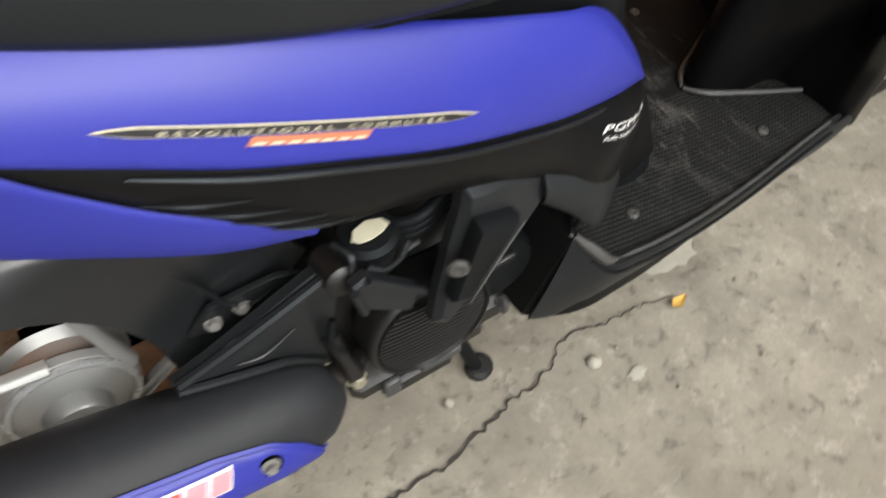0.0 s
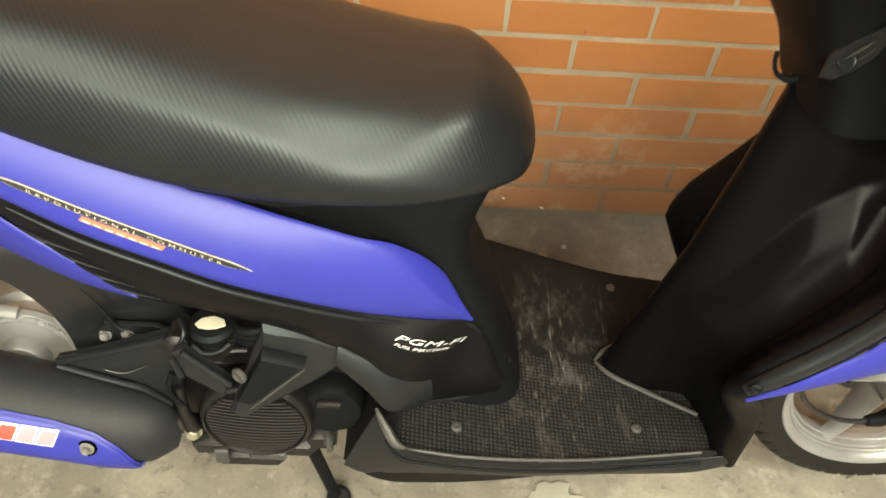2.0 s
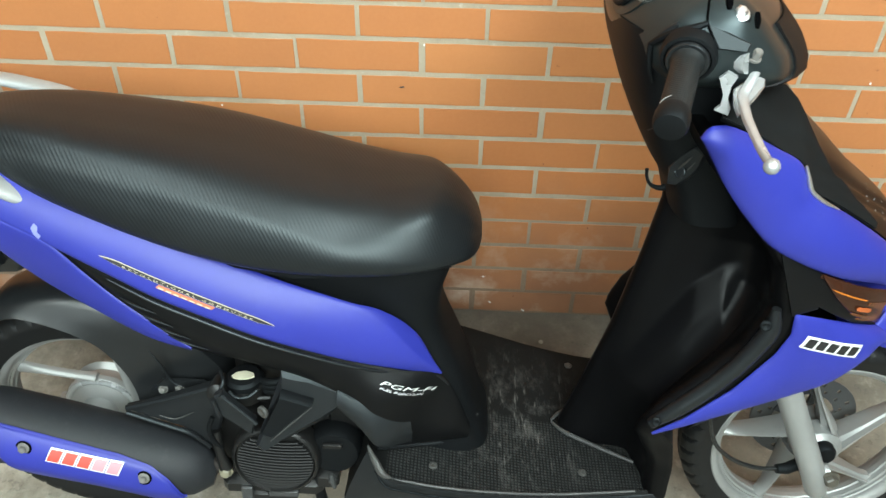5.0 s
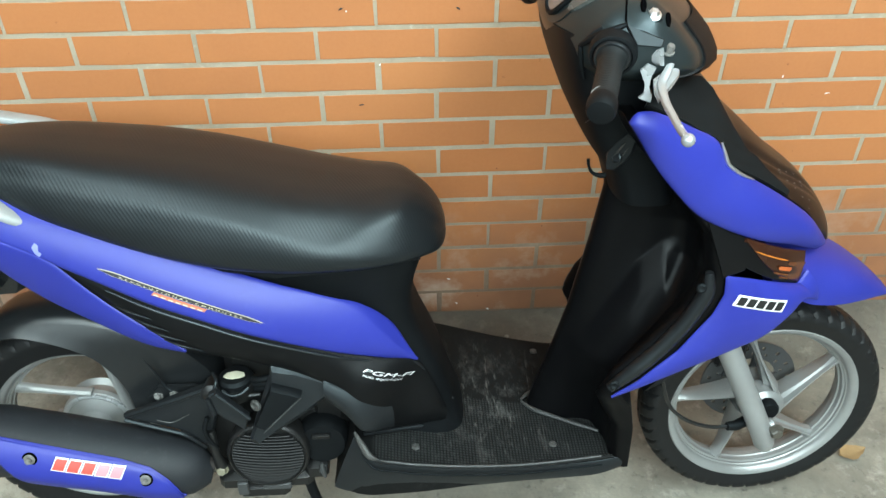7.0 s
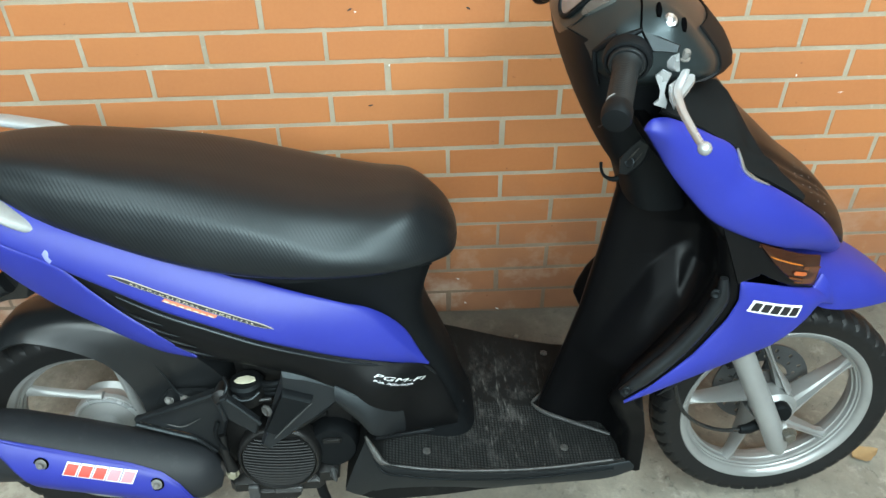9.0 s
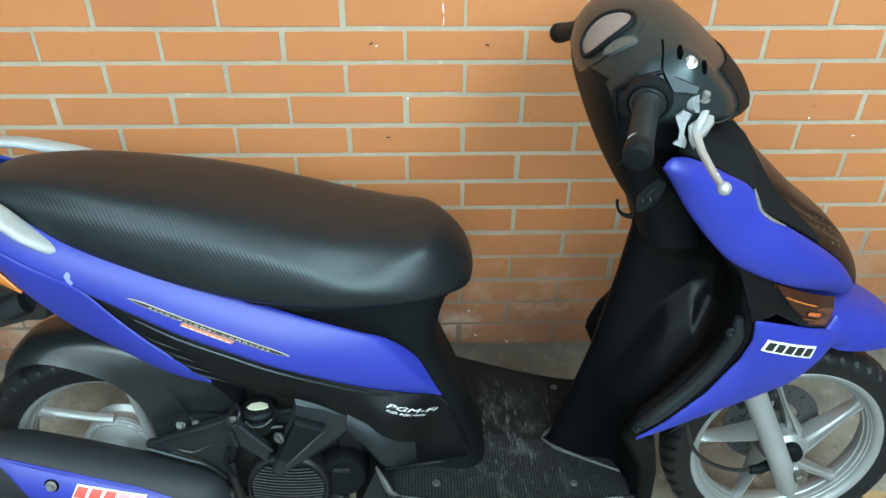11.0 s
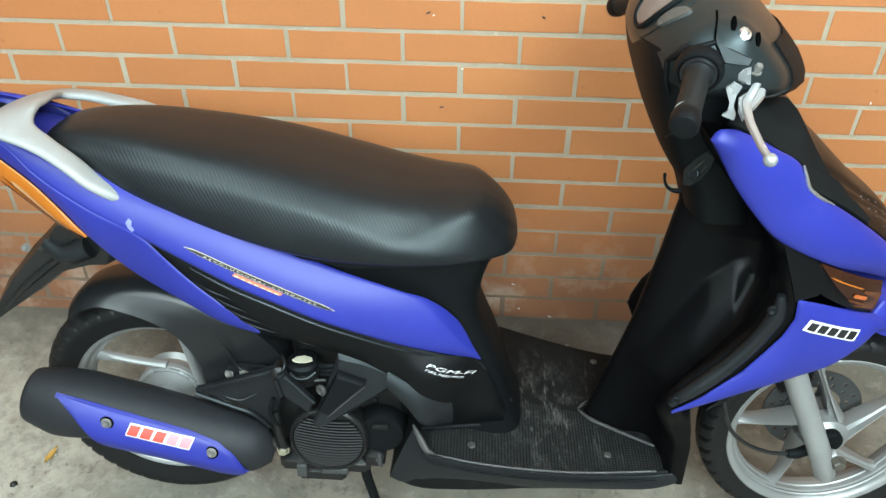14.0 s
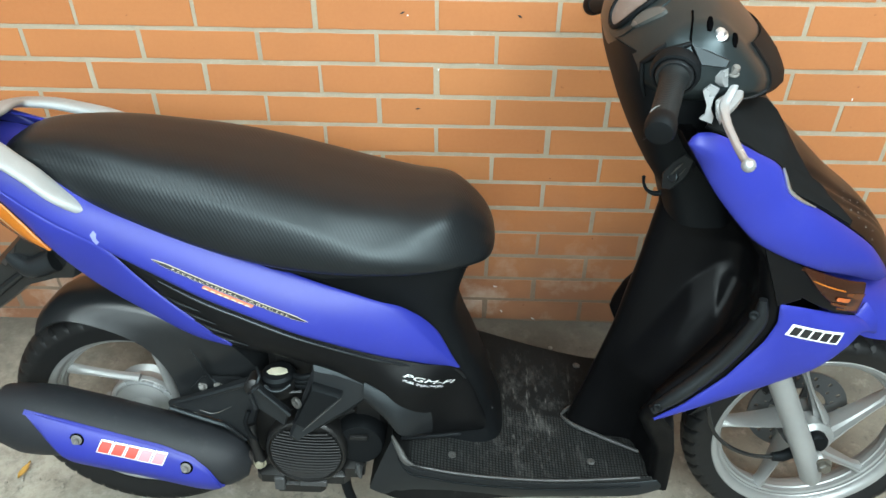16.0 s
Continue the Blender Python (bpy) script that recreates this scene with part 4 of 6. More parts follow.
def stem_cover():
    rows = spline([(0.70, 0.862, 0.085, 0.96), (0.745, 0.846, 0.095, 0.95), (0.79, 0.816, 0.105, 0.94), (0.844, 0.787, 0.125, 0.93), (0.90, 0.763, 0.15, 0.92), (0.95, 0.746, 0.155, 0.91), (0.985, 0.740, 0.15, 0.90)], 22)
    rings = []
    for z, xb, w, xf in rows:
        r = []
        for a in np.linspace(0, 2 * math.pi, 40, endpoint=False):
            c, s = math.cos(a), math.sin(a)
            e = 0.55
            r.append(((xb + xf) / 2 + (xf - xb) / 2 * math.copysign(abs(c) ** e, c), w * math.copysign(abs(s) ** (e + 0.2), s), z))
        rings.append(r)
    return loft(rings)


stem = part("handlebar_stem_cover", stem_cover(), BLACK, scooter, "black plastic cover below the handlebar", 50)
lock_axis = (-0.75, -0.62, 0.25)
lock = part("ignition_lock", plate([(0.833, -0.086, 0.766), (0.827, -0.099, 0.797), (0.836, -0.115, 0.823), (0.848, -0.127, 0.840), (0.863, -0.124, 0.830), (0.864, -0.113, 0.804), (0.855, -0.104, 0.783), (0.844, -0.091, 0.766)], (0.010, 0.010, 0), 0.003), GREY, scooter, "scratched dark ignition lock", 25)
part("key_slot", lathe([(0.0085, -0.004), (0.0085, -0.0005), (0.007, 0.0005), (0.006, -0.0005), (0.0, -0.0005)], (0.8415, -0.106, 0.795), lock_axis, 16), TRIM, lock)
part("scratch", tube([(0.838, -0.1095, 0.800), (0.843, -0.1165, 0.812), (0.849, -0.122, 0.824)], [0.0006, 0.0014, 0.0006], 6, 12), BOLTGREY, lock)
part("scratch", tube([(0.846, -0.103, 0.790), (0.852, -0.110, 0.802), (0.856, -0.116, 0.814)], [0.0005, 0.0010, 0.0005], 6, 12), BOLTGREY, lock)
part("bag_hook", tube([(0.862, -0.012, 0.725), (0.846, -0.014, 0.722), (0.832, -0.014, 0.728), (0.825, -0.014, 0.742), (0.824, -0.014, 0.752)], [0.006, 0.0042, 0.0028, 0.0024, 0.0028], 10, 20), BLACK, scooter, "small black bag hook")


# handlebar ---------------------------------------------------------------
def head_section(y):
    full = np.array([(0.736, 0.985), (0.742, 1.02), (0.764, 1.052), (0.80, 1.068), (0.85, 1.068), (0.90, 1.040), (0.945, 0.998), (0.982, 0.955), (0.992, 0.928), (0.975, 0.912), (0.93, 0.905), (0.87, 0.895), (0.80, 0.895), (0.755, 0.935)])
    small = np.array([(0.776, 0.972), (0.778, 0.99), (0.786, 1.01), (0.808, 1.03), (0.846, 1.036), (0.88, 1.012), (0.902, 0.988), (0.918, 0.965), (0.92, 0.950), (0.908, 0.941), (0.886, 0.936), (0.85, 0.934), (0.80, 0.938), (0.780, 0.952)])
    t = min(1.0, abs(y) / 0.165) ** 2.0
    p = full * (1 - t) + small * t
    if abs(y) > 0.165:
        c = small.mean(axis=0)
        p = c + (p - c) * (1 - ((abs(y) - 0.165) / 0.034) ** 2 * 0.55)
    q = spline(np.r_[p, p[:1]], 45)[:-1]
    return [(x, y, z) for x, z in q]


HEAD_Y = np.r_[-0.200, -0.190, np.linspace(-0.175, 0.175, 29), 0.190, 0.200]
handle_cover = part("handlebar_cover", loft([head_section(y) for y in HEAD_Y]), FADED, scooter, "black handlebar cover with seams", 45)


def head_patch(y0, y1, a, b, lift):
    """A piece of the handlebar cover's skin lifted off it."""
    P = []
    for y in np.linspace(y0, y1, 21):
        r = np.array(head_section(y))
        c = r.mean(axis=0)
        k = np.arange(a, b) % 44
        q = r[k]
        P.append(c + (q - c) * (1 + lift / np.linalg.norm(q - c, axis=1, keepdims=True)))
    return np.array(P)


def dial_patch(y0, half, mid, reach, tilt=0.0, lift=0.003):
    """An oval of the cover's skin where the instruments look out."""
    P = []
    for a in np.linspace(0, 2 * math.pi, 41):
        row = []
        for r in np.linspace(0.02, 1, 8):
            ring = np.array(head_section(y0 + half * r * math.cos(a) - tilt * r * math.sin(a)))
            c = ring.mean(axis=0)
            k = mid + reach * r * math.sin(a)
            i = int(math.floor(k))
            q = ring[i % 44] * (1 - k + i) + ring[(i + 1) % 44] * (k - i)
            row.append(c + (q - c) * (1 + lift / np.linalg.norm(q - c)))
        P.append(row)
    return np.array(P)


def dial_lens(y0, half, mid, reach, tilt, lift):
    """A slightly domed oval lens with its rim turned down."""
    P = dial_patch(y0, half, mid, reach, tilt, lift)[:-1]
    low = dial_patch(y0, half, mid, reach, tilt, 0.0)[:-1, -1:]
    P = np.concatenate([P, low], axis=1)
    n, m = P.shape[:2]
    verts = [tuple(v) for v in P.reshape(-1, 3)]
    faces = [tuple(i * m for i in range(n))]
    faces += [(i * m + j, i * m + j + 1, (i + 1) % n * m + j + 1, (i + 1) % n * m + j) for i in range(n) for j in range(m - 1)]
    return verts, faces


part("headlight", sheet(head_patch(-0.15, 0.15, 18, 30, 0.004), 0.006, (1, 0, 0.5)), LAMPGLASS, handle_cover, "smoky dark headlight lens", 50)
bezel = part("instrument_bezel", dial_lens(-0.077, 0.044, 4.0, 3.9, 0.016, 0.0025), FADED, handle_cover, "raised dark bezel round the instruments")
part("instrument_lens", dial_lens(-0.077, 0.025, 4.0, 2.75, 0.013, 0.006), GAUGE, bezel, "hazy worn instrument lens")
part("instrument_rim", tube([tuple(p) for p in dial_patch(-0.077, 0.028, 4.0, 3.0, 0.014, 0.0055)[:, -1]], 0.0038, 8), BLACK, bezel)
part("bezel_window", dial_lens(-0.1215, 0.0085, 4.4, 1.9, 0.012, 0.005), TELLTALE, bezel, "pale tell-tale window")
part("cover_seam", tube([(0.819, -0.150, 1.042), (0.817, -0.165, 1.0345), (0.814, -0.178, 1.0265), (0.813, -0.1885, 1.0125), (0.818, -0.1955, 1.0015), (0.823, -0.201, 0.991)], 0.0014, 6, 24), VOID, handle_cover)
both("switch_facet", plate([(0.813, -0.1895, 1.0125), (0.836, -0.200, 1.0055), (0.860, -0.203, 0.9955), (0.857, -0.205, 0.987), (0.824, -0.206, 0.990)], (0.002, 0.014, -0.002), 0.002), GREY, handle_cover)
both("switch_brow", tube([(0.766, -0.150, 0.976), (0.772, -0.160, 0.984), (0.780, -0.1705, 0.9935), (0.796, -0.1855, 1.0045), (0.813, -0.1905, 1.013)], [0.003, 0.0045, 0.0045, 0.0045, 0.003], 8, 30), BLACK, handle_cover)
both("switch_brow", tube([(0.766, -0.150, 0.976), (0.769, -0.147, 0.951), (0.776, -0.145, 0.929)], [0.0035, 0.004, 0.002], 8, 20), BLACK, handle_cover)
both("mirror_boss", lathe([(0.015, -0.006), (0.0145, 0.002), (0.012, 0.005), (0.010, 0.005)], (0.847, -0.179, 1.018), (0.1, -0.6, 0.8), 20), BLACK, handle_cover)
both("mirror_bolt", joined(lathe([(0.0105, 0.004), (0.0105, 0.006), (0.007, 0.007)], (0.847, -0.179, 1.018), (0.1, -0.6, 0.8), 16), lathe([(0.007, 0.006), (0.007, 0.010), (0.0045, 0.0125), (0, 0.0125)], (0.847, -0.179, 1.018), (0.1, -0.6, 0.8), 6)), CHROME, handle_cover, "bright bolt in the empty mirror mount")
for a, b in (((0.837, -0.168, 1.0385), (0.834, -0.1835, 1.0265)), ((0.868, -0.1755, 1.0215), (0.8665, -0.187, 1.008))):
    part("mirror_mount_slot", tube([a, tuple((np.array(a) + b) / 2), b], [0.0025, 0.0042, 0.0025], 8, 10), VOID, handle_cover)
both("switch_rib", tube([(0.773, -0.157, 0.988), (0.78, -0.166, 0.998), (0.787, -0.174, 1.006)], [0.003, 0.004, 0.003], 8, 12), GREY, handle_cover)
both("stem_seam", tube([(0.796, -0.089, 0.844), (0.800, -0.122, 0.866), (0.806, -0.146, 0.881), (0.816, -0.160, 0.889)], 0.001, 6, 16), TRIM, stem)

for side in (-1, 1):
    root, tip = np.array((0.799, 0.191 * side, 0.976)), np.array((0.763, 0.298 * side, 0.9410))
    d = (tip - root) / np.linalg.norm(tip - root)
    length = np.linalg.norm(tip - root)
    prof = [(0.020, -0.01), (0.0215, 0.004), (0.0190, 0.012), (0.0172, 0.016), (0.0162, 0.020)]
    for k in range(22):
        s = 0.022 + (length - 0.046) * k / 21
        prof += [(0.0160, s), (0.0160, s + 0.0016), (0.0157, s + 0.0021), (0.0157, s + 0.0030)]
    prof += [(0.0160, length - 0.022), (0.012, length - 0.018)]
    cap_prof = [(0.013, length - 0.022), (0.0172, length - 0.0205), (0.0182, length - 0.016), (0.0185, length - 0.008), (0.0180, length - 0.001), (0.0160, length + 0.003), (0.008, length + 0.0045), (0, length + 0.0045)]
    grip = part("handlebar_grip", lathe(prof, root, d, 36), GRIP, scooter, "worn black rubber handlebar grip", 50)
    part("end_cap", lathe(cap_prof, root, d, 36), BLACK, grip, "plain black end cap", 50)
    part("grip_collar", lathe([(0.025, -0.014), (0.0305, -0.010), (0.031, 0.000), (0.029, 0.006), (0.0255, 0.007), (0.024, 0.002)], root, d, 40), BLACK, grip)
    part("collar_ring", lathe([(0.0205, 0.002), (0.0232, 0.004), (0.0236, 0.009), (0.0222, 0.0115), (0.0195, 0.0115)], root, d, 36), TRIM, grip, "glossy ring beside the grip")
    part("cap_scuff", tube([root + d * (length - 0.021) + 0.0175 * (math.cos(a) * np.array((1.0, 0, 0)) + math.sin(a) * np.array((0, 0.31, 0.95)) * 1.0) for a in np.linspace(0.5, 2.6, 14)], [0.0003] + [0.0007] * 12 + [0.0003], 6), WORN, grip, "pale scuff round the end cap")

# brake lever and its perch on the throttle side
perch = part("brake_lever_perch", joined(
    tube([(0.838, -0.165, 0.967), (0.850, -0.186, 0.972), (0.862, -0.200, 0.974)], [0.010, 0.013, 0.012], 10),
    plate([(0.8309, -0.210, 0.9596), (0.8392, -0.210, 0.9670), (0.8506, -0.210, 0.9615), (0.8455, -0.211, 0.9510), (0.8441, -0.212, 0.9378), (0.8490, -0.213, 0.9267), (0.8477, -0.214, 0.9191), (0.8378, -0.214, 0.9226), (0.8314, -0.214, 0.9252), (0.8376, -0.213, 0.9300), (0.8385, -0.212, 0.9414), (0.8346, -0.211, 0.9509)], (0.001, 0.004, 0.001))), ALLOY, scooter, "bright metal brake lever perch")
part("perch_bolt", bolt_head((0.868, -0.196, 0.978), (0.1, -0.5, 0.85), 0.0055, 0.010), STEEL, perch)
LEVER = [(0.876, -0.192, 0.966), (0.868, -0.204, 0.957), (0.858, -0.217, 0.945), (0.856, -0.240, 0.934), (0.858, -0.275, 0.923), (0.860, -0.306, 0.916), (0.861, -0.322, 0.914)]


def lever_blade():
    p = spline(np.c_[np.array(LEVER), [0.0045, 0.0055, 0.0062, 0.0054, 0.0048, 0.0046, 0.0043]], 30)
    d = np.gradient(p[:, :3], axis=0)
    d /= np.linalg.norm(d, axis=1, keepdims=True)
    up = np.array((0.15, -0.35, 0.92))
    rings = []
    for k in range(len(p)):
        side = np.cross(d[k], up)
        side /= np.linalg.norm(side)
        u = np.cross(side, d[k])
        w, h = p[k, 3], 0.0042
        rings.append([p[k, :3] + side * w * math.cos(a) + u * h * math.copysign(abs(math.sin(a)) ** 0.6, math.sin(a)) for a in np.linspace(0, 2 * math.pi, 14, endpoint=False)])
    ball = lathe([(0.0085 * math.sin(a), -0.0085 * math.cos(a)) for a in np.linspace(0.05, 3.09, 12)], (0.8615, -0.325, 0.9135), (0, -1, 0), 16)
    head = plate([(0.8482, -0.2120, 0.9497), (0.8618, -0.2000, 0.9547), (0.8790, -0.1920, 0.9605), (0.8865, -0.1940, 0.9555), (0.8840, -0.2030, 0.9512), (0.8745, -0.2140, 0.9445), (0.8596, -0.2280, 0.9367), (0.8504, -0.2380, 0.9307), (0.8472, -0.2260, 0.9393)], (0.001, 0.004, -0.006), 0.0018)
    return joined(loft(rings), ball, head)


part("brake_lever", lever_blade(), ALLOY, scooter, "bright alloy brake lever with ball end")

# floorboard --------------------------------------------------------------
RIM = np.array([(0.428, 0.156, 0.315), (0.440, 0.173, 0.302), (0.455, 0.187, 0.287), (0.50, 0.190, 0.275), (0.568, 0.186, 0.259), (0.648, 0.176, 0.242), (0.70, 0.168, 0.232), (0.75, 0.160, 0.225), (0.80, 0.152, 0.2205), (0.866, 0.144, 0.219)])
FLOOR_TILT = 0.066


def board_z(x, y, lift=0.0):
    """Height of the footboard's rim plane, which is level while the scooter leans."""
    return float(np.interp(x, RIM[:, 0], RIM[:, 2])) + FLOOR_TILT * (y + 0.17) - 0.006 + lift


def floorboard():
    rings = []
    for x, w, z in spline(np.r_[RIM, [(0.902, 0.139, 0.221)]], 46):
        lean = np.interp(x, (0.43, 0.46, 0.52), (0.045, 0.015, 0.0))
        at = lambda y, d: (x, y, board_z(x, y, d))
        r = [at(-w, 0.004), at(-w + 0.003, 0.0065), at(-w + 0.007, 0.006), at(-w + 0.011, 0.0)]
        f = w + 0.032
        r += [at(y, 0) for y in np.linspace(-w + 0.03, f - 0.03, 17)]
        r += [at(f - 0.011, 0.0), at(f - 0.007, 0.0), at(f - 0.003, -0.001), at(f, -0.003)]
        low = 0.192 - lean * 0.1
        r += [(x - lean, f - 0.02, low + 0.02), (x - lean, w * 0.7, low - 0.006), (x - lean, 0, low - 0.006), (x - lean, -w * 0.7, low - 0.006), (x - lean, -w + 0.012, low)]
        rings.append(r)
    return loft(rings)


floor_board = part("floorboard", floorboard(), FLOORMAT, scooter, "scuffed black plastic footboard with studded tread", 35)
SKIRT_TOP = [(x, -w - 0.0015, z - 0.0015) for x, w, z in RIM] + [(0.905, -0.146, 0.226)]
SKIRT_LOW = [(0.384, -0.156, 0.192), (0.40, -0.162, 0.189), (0.43, -0.170, 0.191), (0.50, -0.170, 0.190), (0.568, -0.166, 0.188), (0.648, -0.160, 0.184), (0.70, -0.156, 0.184), (0.75, -0.153, 0.183), (0.80, -0.151, 0.183), (0.868, -0.148, 0.187), (0.908, -0.146, 0.202)]
part("skirt", panel(SKIRT_TOP, SKIRT_LOW, 0.004, 0.003, 60, 12, 0.0005)[1], GREY, floor_board, "plain black side skirt")
for side in (-1,):
    inner = [(x, side * (w - 0.005), board_z(x, side * w, 0.0062)) for x, w, z in RIM]
    part("edge_rim", tube(inner, [0.0026] * len(inner), 8, 70), WEARGLINT, floor_board, "worn pale edge of the footboard")
    outer = [(x, side * (w + 0.004), board_z(x, side * w, -0.006)) for x, w, z in RIM[1:]]
    part("outer_bead", tube(outer, [0.0022] * len(outer), 8, 70), BLACK, floor_board)
part("rim_scuff", tube([(0.430, -0.157, 0.317), (0.442, -0.173, 0.304), (0.456, -0.186, 0.290), (0.466, -0.187, 0.286)], [0.003, 0.0058, 0.005, 0.002], 8, 24), BOLTGREY, floor_board, "pale scuff on the rim")
both("tread_ridge", tube([(0.738, -0.002, 0.237), (0.750, -0.017, 0.236), (0.80, -0.047, 0.233), (0.872, -0.083, 0.229)], [0.002, 0.0036, 0.0036, 0.003], 8, 24), WEARGLINT, floor_board, "worn ridge at the foot of the leg shield")
both("tread_ridge", tube([(0.442, -0.142, 0.302), (0.50, -0.112, 0.283), (0.55, -0.094, 0.274), (0.585, -0.078, 0.268)], [0.003, 0.0045, 0.0045, 0.003], 8, 24), TRIM, floor_board, "worn ridge at the foot of the body")
for x, y in ((0.7835, -0.104), (0.531, -0.140), (0.784, 0.150)):
    part("floor_bolt", lathe([(0.0072, 0), (0.0072, 0.002), (0.0052, 0.0035), (0.003, 0.0035), (0.0025, 0.002), (0, 0.002)], (x, y, board_z(x, y)), (0.1, -0.06, 1), 14), BOLTGREY, floor_board, "worn round floor bolt")


# body under the seat -----------------------------------------------------
def core():
    rows = spline([(0.24, 0.628, 0.105), (0.30, 0.606, 0.098), (0.36, 0.588, 0.092), (0.42, 0.566, 0.090), (0.47, 0.545, 0.090), (0.51, 0.535, 0.094), (0.56, 0.54, 0.10), (0.60, 0.552, 0.108), (0.645, 0.560, 0.11)], 26)
    rings = []
    for z, xf, w in rows:
        back = 0.40 if z < 0.45 else 0.40 - (z - 0.45) * 1.2
        r = []
        for a in np.linspace(0, 2 * math.pi, 36, endpoint=False):
            c, s = math.cos(a), math.sin(a)
            r.append(((xf + back) / 2 + (xf - back) / 2 * math.copysign(abs(c) ** 0.6, c), w * math.copysign(abs(s) ** 0.5, s), z))
        rings.append(r)
    return loft(rings)


part("centre_body", core(), BLACK, scooter, "black plastic body below the seat", 50)
both("body_screw", lathe([(0.006, 0), (0.006, 0.003), (0.003, 0.0045)], (0.598, -0.056, 0.298), (0.9, -0.4, 0.1), 12), WORN, scooter)

# side panels ---------------------------------------------------------------
SIDE_LOW = [(-0.33, -0.062, 0.815), (-0.213, -0.088, 0.795), (-0.17, -0.103, 0.757), (-0.085, -0.126, 0.709), (0.002, -0.141, 0.668), (0.076, -0.150, 0.630), (0.137, -0.158, 0.600), (0.207, -0.163, 0.571), (0.278, -0.164, 0.540), (0.347, -0.156, 0.510), (0.401, -0.146, 0.486), (0.475, -0.125, 0.455), (0.540, -0.100, 0.4275)]
SIDE_TOP = [(-0.34, -0.040, 0.845), (-0.22, -0.062, 0.812), (-0.13, -0.074, 0.786), (-0.037, -0.095, 0.745), (0.067, -0.116, 0.706), (0.156, -0.126, 0.674), (0.248, -0.128, 0.640), (0.32, -0.130, 0.612), (0.388, -0.128, 0.586), (0.455, -0.118, 0.553), (0.497, -0.109, 0.510), (0.541, -0.099, 0.430)]
P_side, shape = panel(SIDE_TOP, SIDE_LOW, 0.008, 0.004, 110, 34)
# a crease runs down to the panel's tip; ahead of it the skin turns in
crease_z = np.interp(P_side[..., 0], (0.27, 0.335, 0.405, 0.459, 0.489, 0.541), (0.648, 0.606, 0.583, 0.538, 0.499, 0.428))
ahead = np.maximum(0.0, P_side[..., 2] - crease_z)
P_side[..., 1] += 0.55 * ahead * smooth(0.27, 0.36, P_side[..., 0]) * (1 - smooth(0.50, 0.541, P_side[..., 0]))
shape = sheet(P_side, 0.004)
side_panel = both("side_cowl", shape, BLUE, scooter, "satin blue side panel below the seat")
P_arm, shape = panel(SIDE_LOW[:5] + [(0.040, -0.144, 0.626), (0.077, -0.147, 0.588), (0.128, -0.151, 0.545), (0.175, -0.153, 0.505)], [(-0.3320, -0.0520, 0.8232), (-0.2307, -0.0780, 0.7682), (-0.1760, -0.0930, 0.7312), (-0.1353, -0.1050, 0.6939), (-0.0992, -0.1160, 0.6563), (-0.042, -0.115, 0.593), (0.033, -0.127, 0.550), (0.122, -0.140, 0.507), (0.174, -0.150, 0.500)], 0.003, 0.004, 60, 14, 0.002)
both("tail_cowl", shape, BLUE, scooter, "satin blue lower tail panel")
P_cover, shape = panel([(0.004, -0.134, 0.662)] + [(x, y + 0.006, z) for x, y, z in SIDE_LOW[5:]] + [(0.560, -0.092, 0.39), (0.590, -0.090, 0.31)], [(0.003, -0.134, 0.660), (0.076, -0.139, 0.584), (0.173, -0.146, 0.500), (0.243, -0.147, 0.482), (0.301, -0.147, 0.463), (0.358, -0.146, 0.437), (0.405, -0.145, 0.405), (0.437, -0.160, 0.337), (0.496, -0.124, 0.298), (0.586, -0.097, 0.287)], 0.011, 0.004, 70, 18, 0.001)
# the cover swells out below the tip of the blue panel
swell = 0.014 * np.exp(-((P_cover[..., 0] - 0.485) / 0.06) ** 2 - ((P_cover[..., 2] - 0.425) / 0.035) ** 2)
P_cover[..., 1] -= swell
shape = sheet(P_cover, 0.004)
side_cover = both("lower_side_cover", shape, SATIN, scooter, "black lower side cover above the engine")
both("belly_panel", panel([(0.385, -0.150, 0.432), (0.409, -0.152, 0.418), (0.45, -0.146, 0.400), (0.49, -0.132, 0.376)], [(0.385, -0.150, 0.392), (0.418, -0.160, 0.362), (0.442, -0.168, 0.335), (0.495, -0.130, 0.305)], 0.008, 0.006, 20, 12, 0.002)[1], GREY, side_cover)
both("moulding", tube([(x, y - 0.001, z - 0.007) for x, y, z in SIDE_LOW[5:]] + [(0.552, -0.099, 0.405)], [0.001] + [0.0027] * 7 + [0.0015], 8, 70), TRIM, scooter, "satin black moulding under the blue panel")
# creased fins where the tail panel splits
for k in range(4):
    x, z = 0.075 + k * 0.022, 0.592 - k * 0.021
    both("cover_fin", tube([(x, skin_y(P_cover, x, z) - 0.001, z), (x + 0.028, skin_y(P_cover, x + 0.028, z - 0.006) - 0.004, z - 0.006), (x + 0.062, skin_y(P_cover, x + 0.062, z - 0.020) - 0.001, z - 0.020)], [0.0005, 0.0016, 0.0005], 8, 14), TRIM, side_cover)

# stickers on the side panel
way = (0.235, -0.101)
length = 0.2558
START = (0.070, 0.6595)
part("sticker_edge", applied(strip(40, 0.0034, length), P_side, START, way, 0.0012), GOLD, side_panel, "thin gold sticker outline")
sticker = part("name_sticker", applied(strip(40, 0.0026, length - 0.006), P_side, (START[0] + 0.0028, START[1] - 0.0012), way, 0.0020), INK, side_panel, "slim black sticker with pale lettering")
txt = letters("REVOLUTIONAL COMMUTER", 0.0041, 0.0, 0.0, 1.75)
wide = max(v[0] for v in txt[0])
txt = ([(0.034 + v[0] * 0.190 / wide, v[1] - 0.0015, 0) for v in txt[0]], txt[1])
